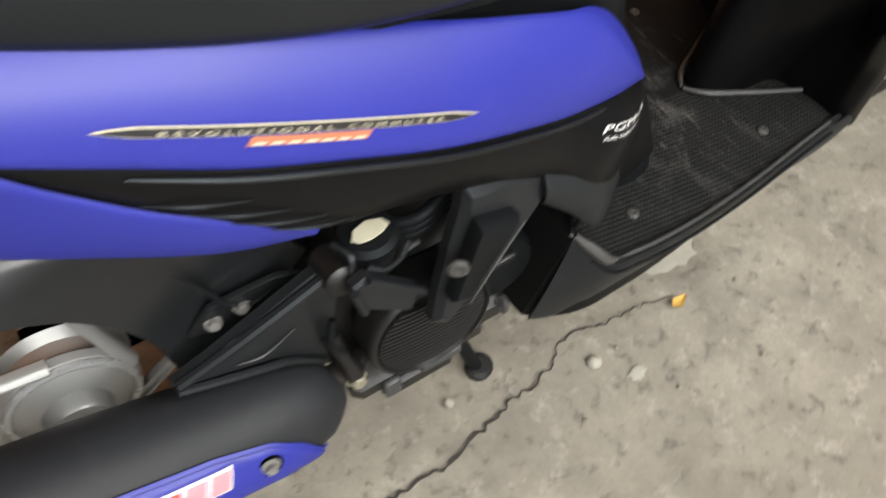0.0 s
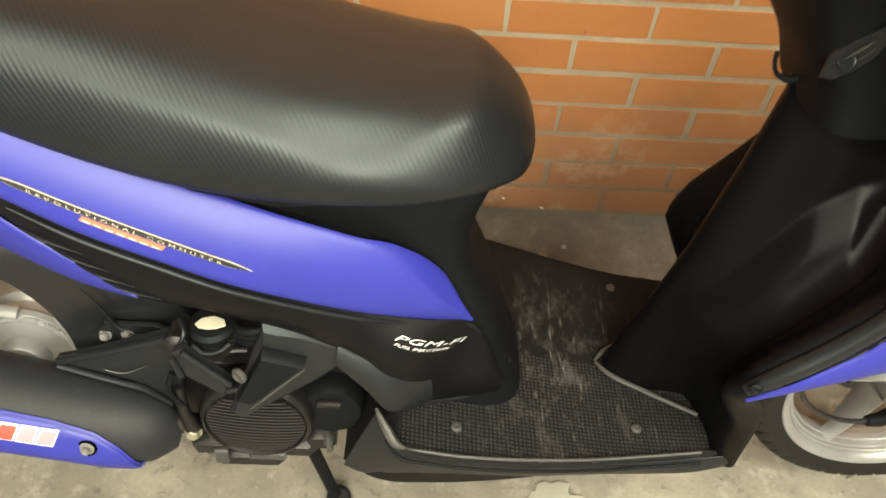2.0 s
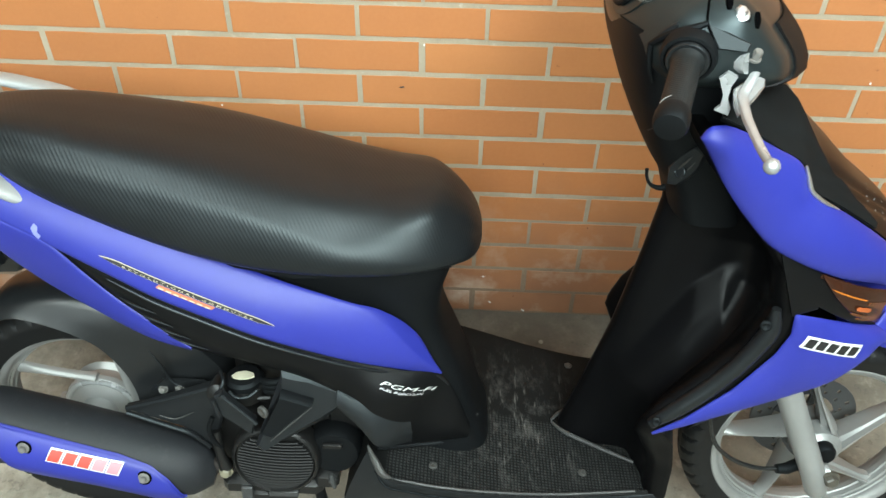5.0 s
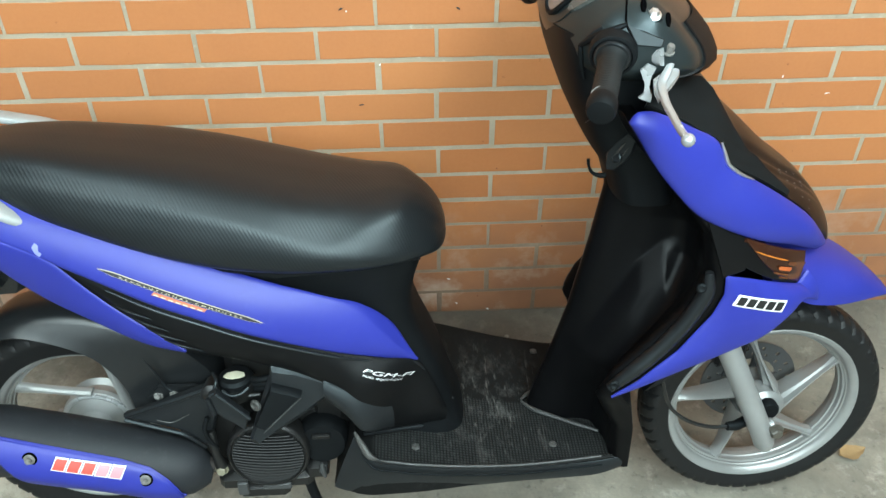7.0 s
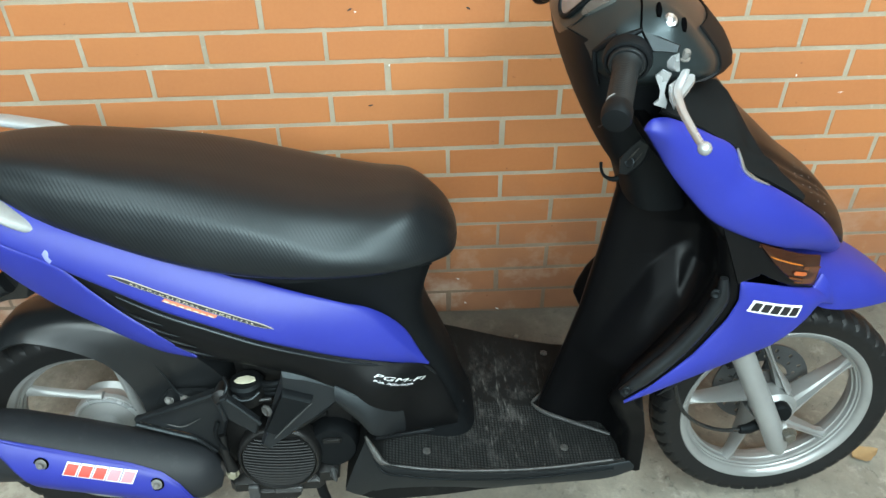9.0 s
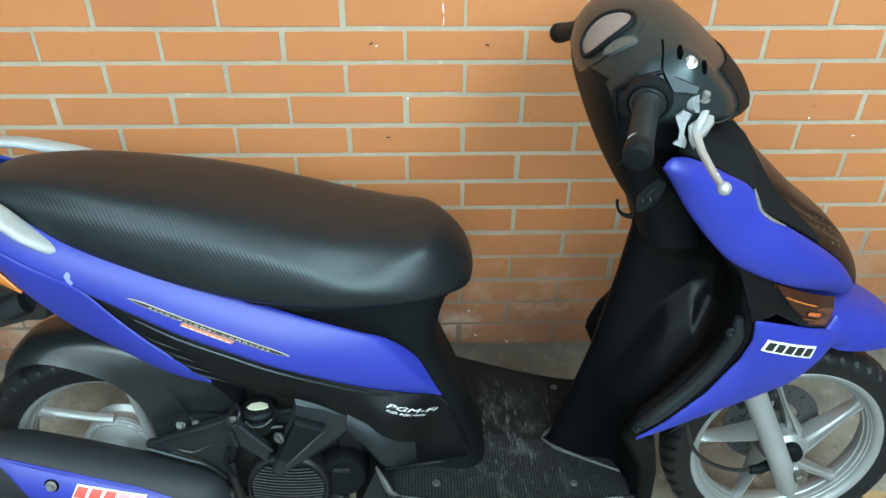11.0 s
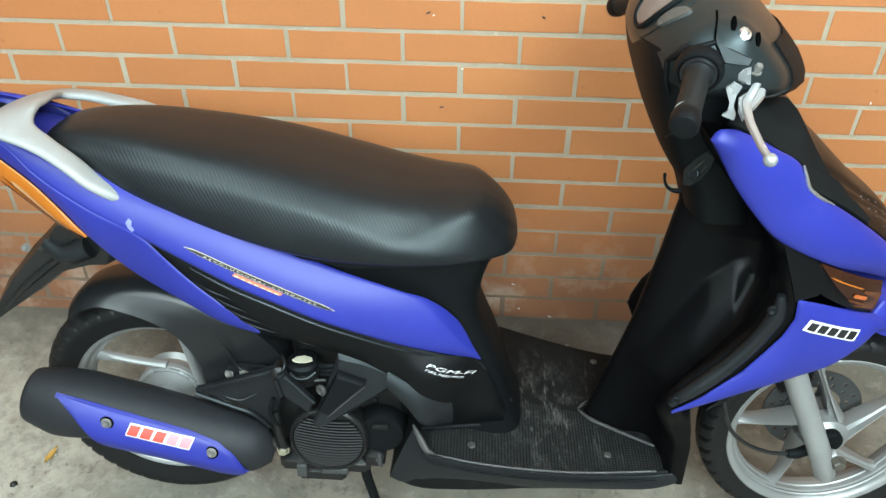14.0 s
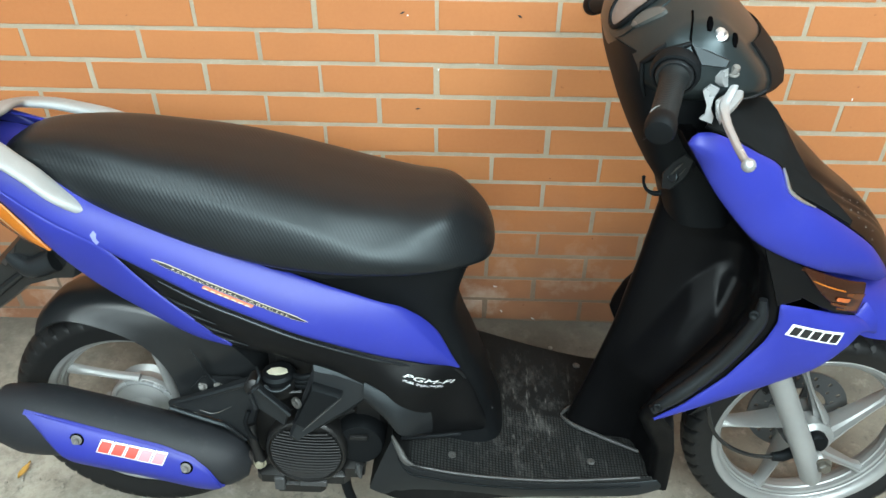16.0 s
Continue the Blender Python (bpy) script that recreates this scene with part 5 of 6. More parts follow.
part("lettering", applied(txt, P_side, START, way, 0.0030), DULLGOLD, sticker, "pale lettering")
tag = part("orange_label", applied(bar(0.085, 0.166, -0.0102, -0.0042, 0.003, 14), P_side, START, way, 0.0014), ORANGE, side_panel, "orange label with unreadable print")
for k in range(7):
    part("print", applied(bar(0.088 + k * 0.0112, 0.0955 + k * 0.0112, -0.0092, -0.0074, 0.001), P_side, START, way, 0.0024), DULLGOLD, tag)
txt = letters("PGM-FI", 0.024, 0.3, -0.0001)
wide = max(v[0] for v in txt[0])
part("lettering", applied(([(v[0] * 0.094 / wide, v[1] * 0.33, 0) for v in txt[0]], txt[1]), P_cover, (0.447, 0.4450), (0.085, -0.038), 0.0016), WHITE, side_cover, "white lettering")
txt = letters("FUEL INJECTION", 0.009, 0.3, 0.0)
wide = max(v[0] for v in txt[0])
part("lettering", applied(([(v[0] * 0.072 / wide, v[1] * 0.46, 0) for v in txt[0]], txt[1]), P_cover, (0.4475, 0.4385), (0.085, -0.038), 0.0016), WHITE, side_cover, "white lettering")
part("paint_chip", applied(([(0, 0.006, 0), (0.003, 0.014, 0), (0.009, 0.011, 0), (0.010, 0.004, 0), (0.016, 0.001, 0), (0.013, -0.006, 0), (0.006, -0.002, 0)], [(0, 1, 2, 3), (0, 3, 4, 5, 6)]), P_side, (-0.022, 0.687), (1, -0.35), 0.0012), CHIP, side_panel, "scraped pale paint chip")

# tail: lamp, grab rail, plate bracket ------------------------------------
P_lamp, shape = panel([(-0.3300, -0.0560, 0.8212), (-0.2287, -0.0820, 0.7662), (-0.1740, -0.0970, 0.7292), (-0.1333, -0.1090, 0.6919), (-0.0972, -0.1200, 0.6543)], [(-0.3360, -0.0500, 0.7912), (-0.2419, -0.0780, 0.7265), (-0.1944, -0.0930, 0.7004), (-0.1486, -0.1060, 0.6723), (-0.0991, -0.1190, 0.6516)], 0.004, 0.006, 30, 10, 0.001)
tail_lamp = both("tail_lamp", shape, AMBER, scooter, "glossy amber tail lamp lens along the tail panel")
# the lens's glossy streaks, painted as pale and dark amber strips
part("lens_band", applied(strip(20, 0.0038, 0.125), P_lamp, (-0.215, 0.7350), (1, -0.86), 0.0014), PALEAMBER, tail_lamp, "pale streak for the lens's gloss")
part("lens_groove", applied(strip(20, 0.0020, 0.150), P_lamp, (-0.232, 0.7420), (1, -0.78), 0.0018), DARKAMBER, tail_lamp, "dark amber streak beside the gloss")
part("lens_groove", applied(strip(20, 0.0030, 0.155), P_lamp, (-0.236, 0.7315), (1, -0.66), 0.0018), DARKAMBER, tail_lamp, "dark amber streak beside the gloss")
part("tail_body", loft([[(x, -w, z0), (x, -w * 0.9, z1), (x, 0, z1 + 0.008), (x, w * 0.9, z1), (x, w, z0), (x, 0, z0 - 0.01)] for x, w, z0, z1 in ((-0.35, 0.04, 0.775, 0.835), (-0.25, 0.065, 0.745, 0.80), (-0.15, 0.085, 0.68, 0.775), (-0.05, 0.10, 0.61, 0.73), (0.1, 0.12, 0.54, 0.67), (0.3, 0.12, 0.46, 0.62), (0.42, 0.11, 0.44, 0.58))]), BLACK, scooter)
part("tail_top", loft([[(x, -w, z - 0.02), (x, -w * 0.8, z), (x, 0, z + 0.012), (x, w * 0.8, z), (x, w, z - 0.02)] for x, w, z in ((-0.34, 0.04, 0.812), (-0.28, 0.055, 0.806), (-0.2, 0.07, 0.793), (-0.14, 0.07, 0.776))]), BLUE, scooter, "blue tail end behind the seat")


def grab_rail():
    near = [(-0.028, -0.111, 0.7165, 0.004, 0.004), (-0.038, -0.111, 0.7245, 0.011, 0.007), (-0.068, -0.112, 0.747, 0.019, 0.008), (-0.1036, -0.111, 0.781, 0.021, 0.008), (-0.143, -0.107, 0.808, 0.022, 0.008), (-0.180, -0.095, 0.823, 0.029, 0.008), (-0.205, -0.070, 0.829, 0.042, 0.008), (-0.217, -0.035, 0.829, 0.046, 0.008)]
    # its far arm sits a little higher along the seat
    far = [(-0.220, 0.0, 0.826, 0.045, 0.008), (-0.222, 0.045, 0.822, 0.038, 0.008), (-0.210, 0.088, 0.816, 0.026, 0.008), (-0.168, 0.111, 0.808, 0.019, 0.008), (-0.115, 0.116, 0.797, 0.017, 0.008), (-0.055, 0.114, 0.783, 0.016, 0.008), (-0.01, 0.112, 0.765, 0.012, 0.007), (0.0, 0.111, 0.76, 0.004, 0.004)]
    pts = near + far
    p = spline(pts, 70)
    d = np.gradient(p[:, :3], axis=0)
    d /= np.linalg.norm(d, axis=1, keepdims=True)
    rings = []
    for k in range(len(p)):
        up = np.array((-0.25, 0.0, 1.0))
        side = np.cross(d[k], up)
        side /= np.linalg.norm(side)
        u = np.cross(side, d[k])
        rings.append([p[k, :3] + side * p[k, 3] * math.copysign(abs(math.cos(a)) ** 0.7, math.cos(a)) + u * p[k, 4] * math.copysign(abs(math.sin(a)) ** 0.7, math.sin(a)) for a in np.linspace(0, 2 * math.pi, 20, endpoint=False)])
    return loft(rings)


part("grab_rail", grab_rail(), RAIL, scooter, "pearl silver grab rail round the seat's tail", 60)
bracket = part("plate_bracket", plate([(-0.175, -0.055, 0.650), (-0.2364, -0.055, 0.5916), (-0.3007, -0.055, 0.5203), (-0.338, -0.055, 0.462), (-0.348, -0.055, 0.428), (-0.3214, -0.055, 0.4468), (-0.2457, -0.055, 0.4987), (-0.1831, -0.055, 0.5482), (-0.13, -0.055, 0.564), (-0.100, -0.055, 0.565), (-0.08, -0.055, 0.62)], (0, 0.11, 0), 0.012), BRACKET, scooter, "black rear mudguard and number plate bracket", 30)
part("bracket_rib", tube([(-0.150, -0.057, 0.600), (-0.215, -0.058, 0.555), (-0.275, -0.058, 0.505), (-0.318, -0.057, 0.462)], [0.004, 0.007, 0.006, 0.003], 10, 24), BRACKET, bracket)
part("bracket_reflector", plate([(-0.225, -0.0575, 0.592), (-0.195, -0.0575, 0.620), (-0.203, -0.0575, 0.600), (-0.220, -0.0575, 0.584)], (0, 0.002, 0)), RUST, bracket)
part("bracket_bolt", bolt_head((-0.244, -0.057, 0.592), (-0.3, -0.9, 0.3), 0.006, 0.006), STEEL, bracket)
part("rear_stay", tube([(-0.13, -0.06, 0.60), (-0.175, -0.062, 0.585), (-0.21, -0.05, 0.60)], [0.02, 0.017, 0.012], 12, 14), GREY, scooter)


# seat ---------------------------------------------------------------------
CREASE_X = (-0.19, -0.07, 0.0, 0.06, 0.17, 0.27, 0.337, 0.40, 0.43, 0.455, 0.488, 0.515, 0.54, 0.56, 0.594)
CREASE_Y = (0.86, 0.89, 0.90, 0.90, 0.90, 0.90, 0.91, 0.90, 0.87, 0.82, 0.76, 0.72, 0.72, 0.75, 0.80)
CREASE_Z = (0.50, 0.48, 0.42, 0.38, 0.35, 0.36, 0.43, 0.54, 0.48, 0.38, 0.25, 0.19, 0.25, 0.37, 0.50)


def seat():
    st = np.array([(-0.190, 0.768, 0.030, 0.752), (-0.180, 0.786, 0.050, 0.760), (-0.155, 0.803, 0.064, 0.778), (-0.136, 0.809, 0.072, 0.782), (-0.09, 0.815, 0.088, 0.765), (-0.037, 0.816, 0.106, 0.738), (0.067, 0.805, 0.128, 0.700), (0.156, 0.793, 0.139, 0.671), (0.228, 0.778, 0.146, 0.654), (0.316, 0.755, 0.150, 0.642), (0.404, 0.735, 0.149, 0.638), (0.474, 0.725, 0.140, 0.637), (0.525, 0.721, 0.120, 0.635), (0.556, 0.703, 0.097, 0.632), (0.577, 0.682, 0.074, 0.628), (0.589, 0.660, 0.048, 0.628), (0.594, 0.642, 0.022, 0.632)])
    S = spline(st, 110)
    rings, uv = [], []
    run = 0.0
    for i, (x, zc, w, zl) in enumerate(S):
        h = zc - zl
        # gently domed top, a crease, and a flat flank; the crease dips where the thighs rest and climbs over the nose
        cy, cz = float(np.interp(x, CREASE_X, CREASE_Y)), float(np.interp(x, CREASE_X, CREASE_Z))
        s = cy - 0.26 - 0.25 * max(0.0, 0.9 - cy)
        zc += 0.003
        drop = cz * h
        half = [(0.0, zc), (0.4 * s * w, zc - 0.03 * drop), (0.75 * s * w, zc - 0.10 * drop), (s * w, zc - 0.24 * drop), ((s * 0.5 + cy * 0.5) * w, zc - 0.52 * drop), (cy * w - 0.004, zc - 0.92 * drop), (cy * w + 0.002, zc - drop - 0.003)]
        for u in (0.3, 0.6, 0.85):
            half.append(((cy + (1 - cy) * u) * w + 0.0035 * math.sin(math.pi * u), zc - drop - (0.90 * h - drop) * u))
        half += [(1.0 * w, zc - 0.90 * h), (0.985 * w, zl + 0.002), (0.955 * w, zl - 0.003), (0.90 * w, zl - 0.005)]
        fine = spline(half, 34)
        right = [(x, -y, z) for y, z in fine]
        ring = list(reversed([(x, y, z) for y, z in fine[1:]])) + right
        if i:
            run += math.dist(S[i][:2], S[i - 1][:2])
        arc = np.r_[0, np.cumsum(np.linalg.norm(np.diff(np.array(ring)[:, 1:], axis=0), axis=1))]
        arc -= arc[len(arc) // 2]
        uv += [(run * 0.86 - a * 0.5, a) for a in arc]
        rings.append(ring)
    G = np.array(rings)
    for _ in range(2):
        G[1:-1] = (G[:-2] + 2 * G[1:-1] + G[2:]) / 4
        G[:, 3:-3] = (G[:, 2:-4] + 2 * G[:, 3:-3] + G[:, 4:-2]) / 4
    shape = loft([[tuple(p) for p in row] for row in G])
    uv += [(0, 0), (0, 0)]
    return shape, uv


shape, uv = seat()
seat_part = part("seat", shape, SEAT, scooter, "black two-person seat in carbon-weave vinyl", 60, uv)
part("seat_base", loft([[(x, -w, z), (x, -w, z - 0.012), (x, w, z - 0.012), (x, w, z)] for x, w, z in ((-0.12, 0.055, 0.775), (0.05, 0.11, 0.70), (0.2, 0.128, 0.655), (0.33, 0.136, 0.637), (0.47, 0.122, 0.634), (0.55, 0.085, 0.63))]), BLACK, seat_part)


# rear fender --------------------------------------------------------------
def fender():
    P = []
    for t in np.linspace(0, 1, 30):
        a = radians(118 - 92 * t)
        rows = []
        for s in np.linspace(-1, 1, 17):
            inner = np.interp(math.degrees(a), (26, 41, 73, 90, 100, 104, 118), (0.125, 0.148, 0.222, 0.248, 0.266, 0.272, 0.272))
            r = 0.292 + 0.01 * t - 0.020 * min(abs(s), 0.7) ** 2
            r += (inner - r) * max(0, abs(s) - 0.7) / 0.3
            if t < 0.08:
                r -= 0.012 * (1 - t / 0.08)
            rows.append((-0.075 + r * math.cos(a), 0.074 * math.copysign(min(1, abs(s) ** 0.8), s), 0.222 + r * math.sin(a)))
        P.append(rows)
    return np.array(P)


rear_fender = part("rear_fender", sheet(fender(), 0.005, (0, 0, 1)), FENDER, scooter, "matt black rear wheel hugger fender", 50)
both("fender_stay", plate([(0.150, -0.078, 0.372), (0.172, -0.080, 0.362), (0.170, -0.080, 0.345), (0.085, -0.078, 0.336), (0.060, -0.077, 0.345), (0.085, -0.077, 0.372)], (0, 0.006, 0), 0.002), FENDER, rear_fender)
for x, z in ((0.084, 0.352), (0.112, 0.356)):
    part("stay_bolt", bolt_head((x, -0.078, z), (0, -0.9, 0.4), 0.0060, 0.007), STEEL, rear_fender, "zinc bolt")
# ridge added to give the fender its highlight line
part("fender_ridge", tube([(0.072, -0.0755, 0.432), (0.088, -0.077, 0.402), (0.104, -0.078, 0.366), (0.122, -0.079, 0.354), (0.140, -0.079, 0.358)], [0.0008, 0.0026, 0.003, 0.0022, 0.0008], 8, 24), TRIM, rear_fender, "thin ridge for a highlight line")
part("swing_arm", loft([[(x, 0.05, z - h), (x, 0.05, z + h), (x, 0.09, z + h), (x, 0.09, z - h)] for x, z, h in ((-0.09, 0.222, 0.03), (0.1, 0.235, 0.04), (0.3, 0.25, 0.05))]), VOID, scooter)


# exhaust --------------------------------------------------------------------
AX0, AX1 = np.array((-0.272, -0.124, 0.325)), np.array((0.165, -0.124, 0.207))
axis = (AX1 - AX0) / np.linalg.norm(AX1 - AX0)
up_ax = np.cross(np.array((0, 1.0, 0)), axis) * -1


PIPE = np.array([(0.004, 0.047), (0.010, 0.0505), (0.030, 0.056), (0.06, 0.063), (0.10, 0.0675), (0.20, 0.067), (0.30, 0.064), (0.37, 0.060), (0.405, 0.055), (0.428, 0.046), (0.442, 0.033)])


def can(s, a, off=0.0):
    """A point of the muffler's skin at s along its axis, a round it, flatter below."""
    r = float(np.interp(s, PIPE[:, 0], PIPE[:, 1])) * (1 - 0.38 * max(0.0, -math.sin(a)) * float(smooth(0.05, 0.15, s)) * float(1 - 0.5 * smooth(0.26, 0.40, s))) + off
    return AX0 + axis * s + np.array((0, 1.0, 0)) * r * 0.92 * math.cos(a) + up_ax * r * 1.04 * math.sin(a)


def muffler():
    ring = np.linspace(0, 2 * math.pi, 48, endpoint=False)
    rings = []
    # tail pipe and the dished end
    for s, r in ((0.03, 0.010), (0.004, 0.012), (0.002, 0.016), (0.008, 0.020), (0.004, 0.026), (0.000, 0.040)):
        rings.append([AX0 + axis * s + np.array((0, 1.0, 0)) * r * 0.92 * math.cos(a) + up_ax * r * 1.04 * math.sin(a) for a in ring])
    for s in np.r_[0.004, 0.010, np.linspace(0.016, 0.40, 36), 0.412, 0.428, 0.436, 0.442]:
        rings.append([can(s, a) for a in ring])
    rings.append([AX0 + axis * np.linalg.norm(AX1 - AX0) + np.array((0, 1.0, 0)) * 0.018 * math.cos(a) + up_ax * 0.018 * math.sin(a) for a in ring])
    return loft(rings)


exhaust = part("muffler", muffler(), MUFFLER, scooter, "matt black exhaust muffler with blue heat shield", 30)


def shield_skin(grow, lift):
    """The heat shield wraps the muffler's outer and lower flank."""
    S0, S1 = 0.068 - grow, 0.414 + grow
    P = []
    for t in np.linspace(0, 1, 60):
        s = S0 + (S1 - S0) * (0.5 - 0.5 * math.cos(math.pi * t)) if 0 < t < 1 else (S0 if t == 0 else S1)
        top = np.interp(s, (0.066, 0.122, 0.222, 0.302, 0.354, 0.385, 0.404, 0.415), (130, 132, 135.5, 138, 145, 160, 178, 196)) - grow * 900
        low = np.interp(s, (0.068, 0.102, 0.135, 0.165, 0.20, 0.36, 0.395, 0.415), (131, 151, 177, 207, 225, 227, 214, 197)) + grow * 900
        row = []
        for v in np.r_[0, 0.02, 0.06, np.linspace(0.12, 0.88, 12), 0.94, 0.98, 1]:
            edge = max(0.0, 1 - min(v, 1 - v) / 0.06)
            row.append(can(s, radians(top + (low - top) * v), lift - 0.002 * edge ** 2))
        P.append(row)
    return np.array(P)


P_heat = shield_skin(0.0, 0.0075)
part("shield_lip", sheet(shield_skin(0.004, 0.0045), 0.003, (0, -1, 0)), BLUE, exhaust, "dark blue lip round the heat shield")
shield = part("heat_shield", sheet(P_heat, 0.003, (0, -1, 0)), BLUE, exhaust, "blue painted heat shield", 50)
badge(P_heat, (-0.074, 0.2985), (1, -0.29), 0.0240, [RED, RED, RED, PINK, PINK], BLUE, shield, "bold red and white marks", 8)
for x, z in ((-0.106, 0.318), (0.071, 0.258)):
    part("shield_bolt", joined(lathe([(0.0095, 0), (0.0095, 0.002), (0.007, 0.003)], (x, skin_y(P_heat, x, z) + 0.001, z), (0, -1, 0.25), 16), lathe([(0.0055, 0), (0.0055, 0.006), (0.0025, 0.006), (0, 0.004)], (x, skin_y(P_heat, x, z) - 0.001, z), (0, -1, 0.25), 10)), STEEL, shield, "dull socket bolt")
    # shade of the dimple, laid round the bolt as a black ring
    part("bolt_dimple", lathe([(0.0125, 0.0), (0.0122, 0.0012), (0.0096, 0.0015)], (x, skin_y(P_heat, x, z) + 0.0005, z), (0, -1, 0.25), 20), VOID, shield, "black ring for the dimple's shade")
part("header_pipe", tube([(0.155, -0.122, 0.230), (0.19, -0.105, 0.205), (0.24, -0.08, 0.185), (0.32, -0.05, 0.19), (0.38, -0.02, 0.24)], 0.014, 14, 30), RUST, scooter, "rusty exhaust pipe")
stay = part("muffler_stay", plate([(0.030, -0.112, 0.338), (0.068, -0.112, 0.350), (0.180, -0.112, 0.396), (0.198, -0.112, 0.375), (0.188, -0.112, 0.330), (0.165, -0.112, 0.255), (0.150, -0.112, 0.262), (0.118, -0.112, 0.300), (0.069, -0.112, 0.322)], (0, 0.014, 0), 0.004), GREY, scooter, "black steel muffler bracket", 30)
part("stay_rib", tube([(0.032, -0.114, 0.333), (0.105, -0.117, 0.306), (0.125, -0.117, 0.298), (0.160, -0.115, 0.262)], 0.0045, 8, 24), TRIM, stay)
part("stay_rib", tube([(0.035, -0.114, 0.342), (0.10, -0.117, 0.366), (0.182, -0.118, 0.397)], 0.0055, 8, 24), TRIM, stay)

part("stay_groove", tube([(0.0857, -0.1145, 0.329), (0.1055, -0.1145, 0.3222), (0.1434, -0.1145, 0.339)], [0.0006, 0.0014, 0.0006], 6, 14), WEARGLINT, stay, "pale groove line")
# engine ---------------------------------------------------------------------
engine = part("engine", joined(block(0.15, 0.40, -0.085, 0.09, 0.175, 0.33, 0.02), block(0.20, 0.36, -0.07, 0.08, 0.30, 0.44, 0.02), block(0.34, 0.42, -0.09, 0.08, 0.22, 0.36, 0.02)), SOOT, scooter, "greasy dark engine under the body")
FC = np.array((0.272, -0.10, 0.256))
radiator = part("radiator_cover", lathe([(0.070, 0.0), (0.073, 0.02), (0.0725, 0.034), (0.070, 0.039), (0.066, 0.041), (0.064, 0.036), (0.0, 0.036)], FC, (0, -1, 0.06), 40), SOOT, engine, "round black radiator cover with slanted louvres")
for k in range(17):
    t = -0.056 + k * 0.0066
    w = math.sqrt(max(0.0635**2 - t**2, 0)) * 0.99
    d, e = np.array((0.99, 0, -0.06)), np.array((0.06, 0, 0.99))
    c = FC + np.array((0, -0.0375, 0)) + e * t
    rings = []
    for s in np.linspace(-1, 1, 7):
        sag = -0.010 * (1 - s * s) * (0.35 + 0.65 * (0.06 - t) / 0.12)
        rings.append([c + d * s * w + e * (u + sag) + np.array((0, y, 0)) for u, y in ((-0.0024, 0.002), (-0.0002, -0.0032), (0.0018, -0.0022), (0.002, 0.002))])
    part("louvre", loft(rings), SOOT, radiator)
part("radiator_cap_neck", lathe([(0.030, -0.03), (0.033, -0.008), (0.030, 0.0), (0.022, 0.006)], (0.230, -0.105, 0.404), (0.0, -0.25, 1), 24), SOOT, engine)
cap = part("radiator_cap", lathe([(0.024, 0.0), (0.029, 0.003), (0.029, 0.013), (0.024, 0.018), (0.0, 0.019)], (0.230, -0.104, 0.397), (0.0, -0.04, 1), 20), BLACK, engine, "black radiator cap with a cream warning sticker")
part("cap_sticker", plate([(0.213, -0.112, 0.4165), (0.219, -0.103, 0.4165), (0.233, -0.099, 0.4165), (0.246, -0.104, 0.4165), (0.249, -0.112, 0.4165), (0.240, -0.117, 0.4165), (0.228, -0.119, 0.4165), (0.218, -0.117, 0.4165)], (0, 0, 0.002)), CREAM, cap, "cream warning sticker with unreadable print")
for dz in (0.0, 0.009, 0.018):
    part("hose", tube([(0.248, -0.10, 0.402 - dz), (0.275, -0.115, 0.410 - dz), (0.31, -0.11, 0.418 - dz)], 0.0065, 10, 14), BLACK, engine)
YS = [(0.302, -0.156, 0.470), (0.318, -0.156, 0.466), (0.345, -0.152, 0.458), (0.380, -0.147, 0.437), (0.411, -0.143, 0.416), (0.392, -0.150, 0.397), (0.362, -0.160, 0.374), (0.323, -0.168, 0.350), (0.285, -0.172, 0.327), (0.264, -0.176, 0.313), (0.254, -0.177, 0.326), (0.263, -0.172, 0.352), (0.285, -0.162, 0.412), (0.298, -0.158, 0.446)]
shroud = part("engine_shroud", plate(YS, (0, 0.02, 0), 0.011), GREY, scooter, "dark plastic shroud over the engine", 25)
part("shroud_panel", plate([(0.303, -0.176, 0.440), (0.349, -0.170, 0.417), (0.283, -0.184, 0.356), (0.268, -0.186, 0.366)], (0, 0.016, 0), 0.005), BLACK, shroud)
# the shroud panel's bright edge highlight, drawn as a pale line
part("shroud_edge", tube([(0.349, -0.1725, 0.416), (0.316, -0.1790, 0.386), (0.284, -0.1865, 0.356)], [0.0008, 0.0015, 0.0008], 6, 12), WEARGLINT, shroud, "pale line for the edge highlight")
part("shroud_bolt", lathe([(0.010, 0), (0.010, 0.003), (0.007, 0.005), (0.003, 0.003)], (0.277, -0.178, 0.410), (-0.5, -0.85, 0.1), 14), BOLTGREY, shroud, "pale washer and bolt")
part("engine_bracket", joined(plate([(0.193, -0.150, 0.408), (0.206, -0.150, 0.414), (0.254, -0.152, 0.360), (0.245, -0.152, 0.332), (0.200, -0.150, 0.368)], (0, 0.012, 0), 0.003), tube([(0.206, -0.152, 0.414), (0.256, -0.155, 0.360)], 0.004, 8), tube([(0.192, -0.152, 0.405), (0.199, -0.152, 0.370)], 0.004, 8)), GREY, engine, "dark bracket across the engine")
part("bracket_pivot", lathe([(0.016, -0.03), (0.016, 0.006), (0.011, 0.010), (0.0, 0.010)], (0.192, -0.125, 0.396), (0, -1, 0.2), 18), SOOT, engine)
part("air_duct", lathe([(0.040, -0.03), (0.046, -0.01), (0.046, 0.02), (0.040, 0.03), (0, 0.03)], (0.366, -0.092, 0.262), (0, -1, 0.05), 28), BLACK, engine)
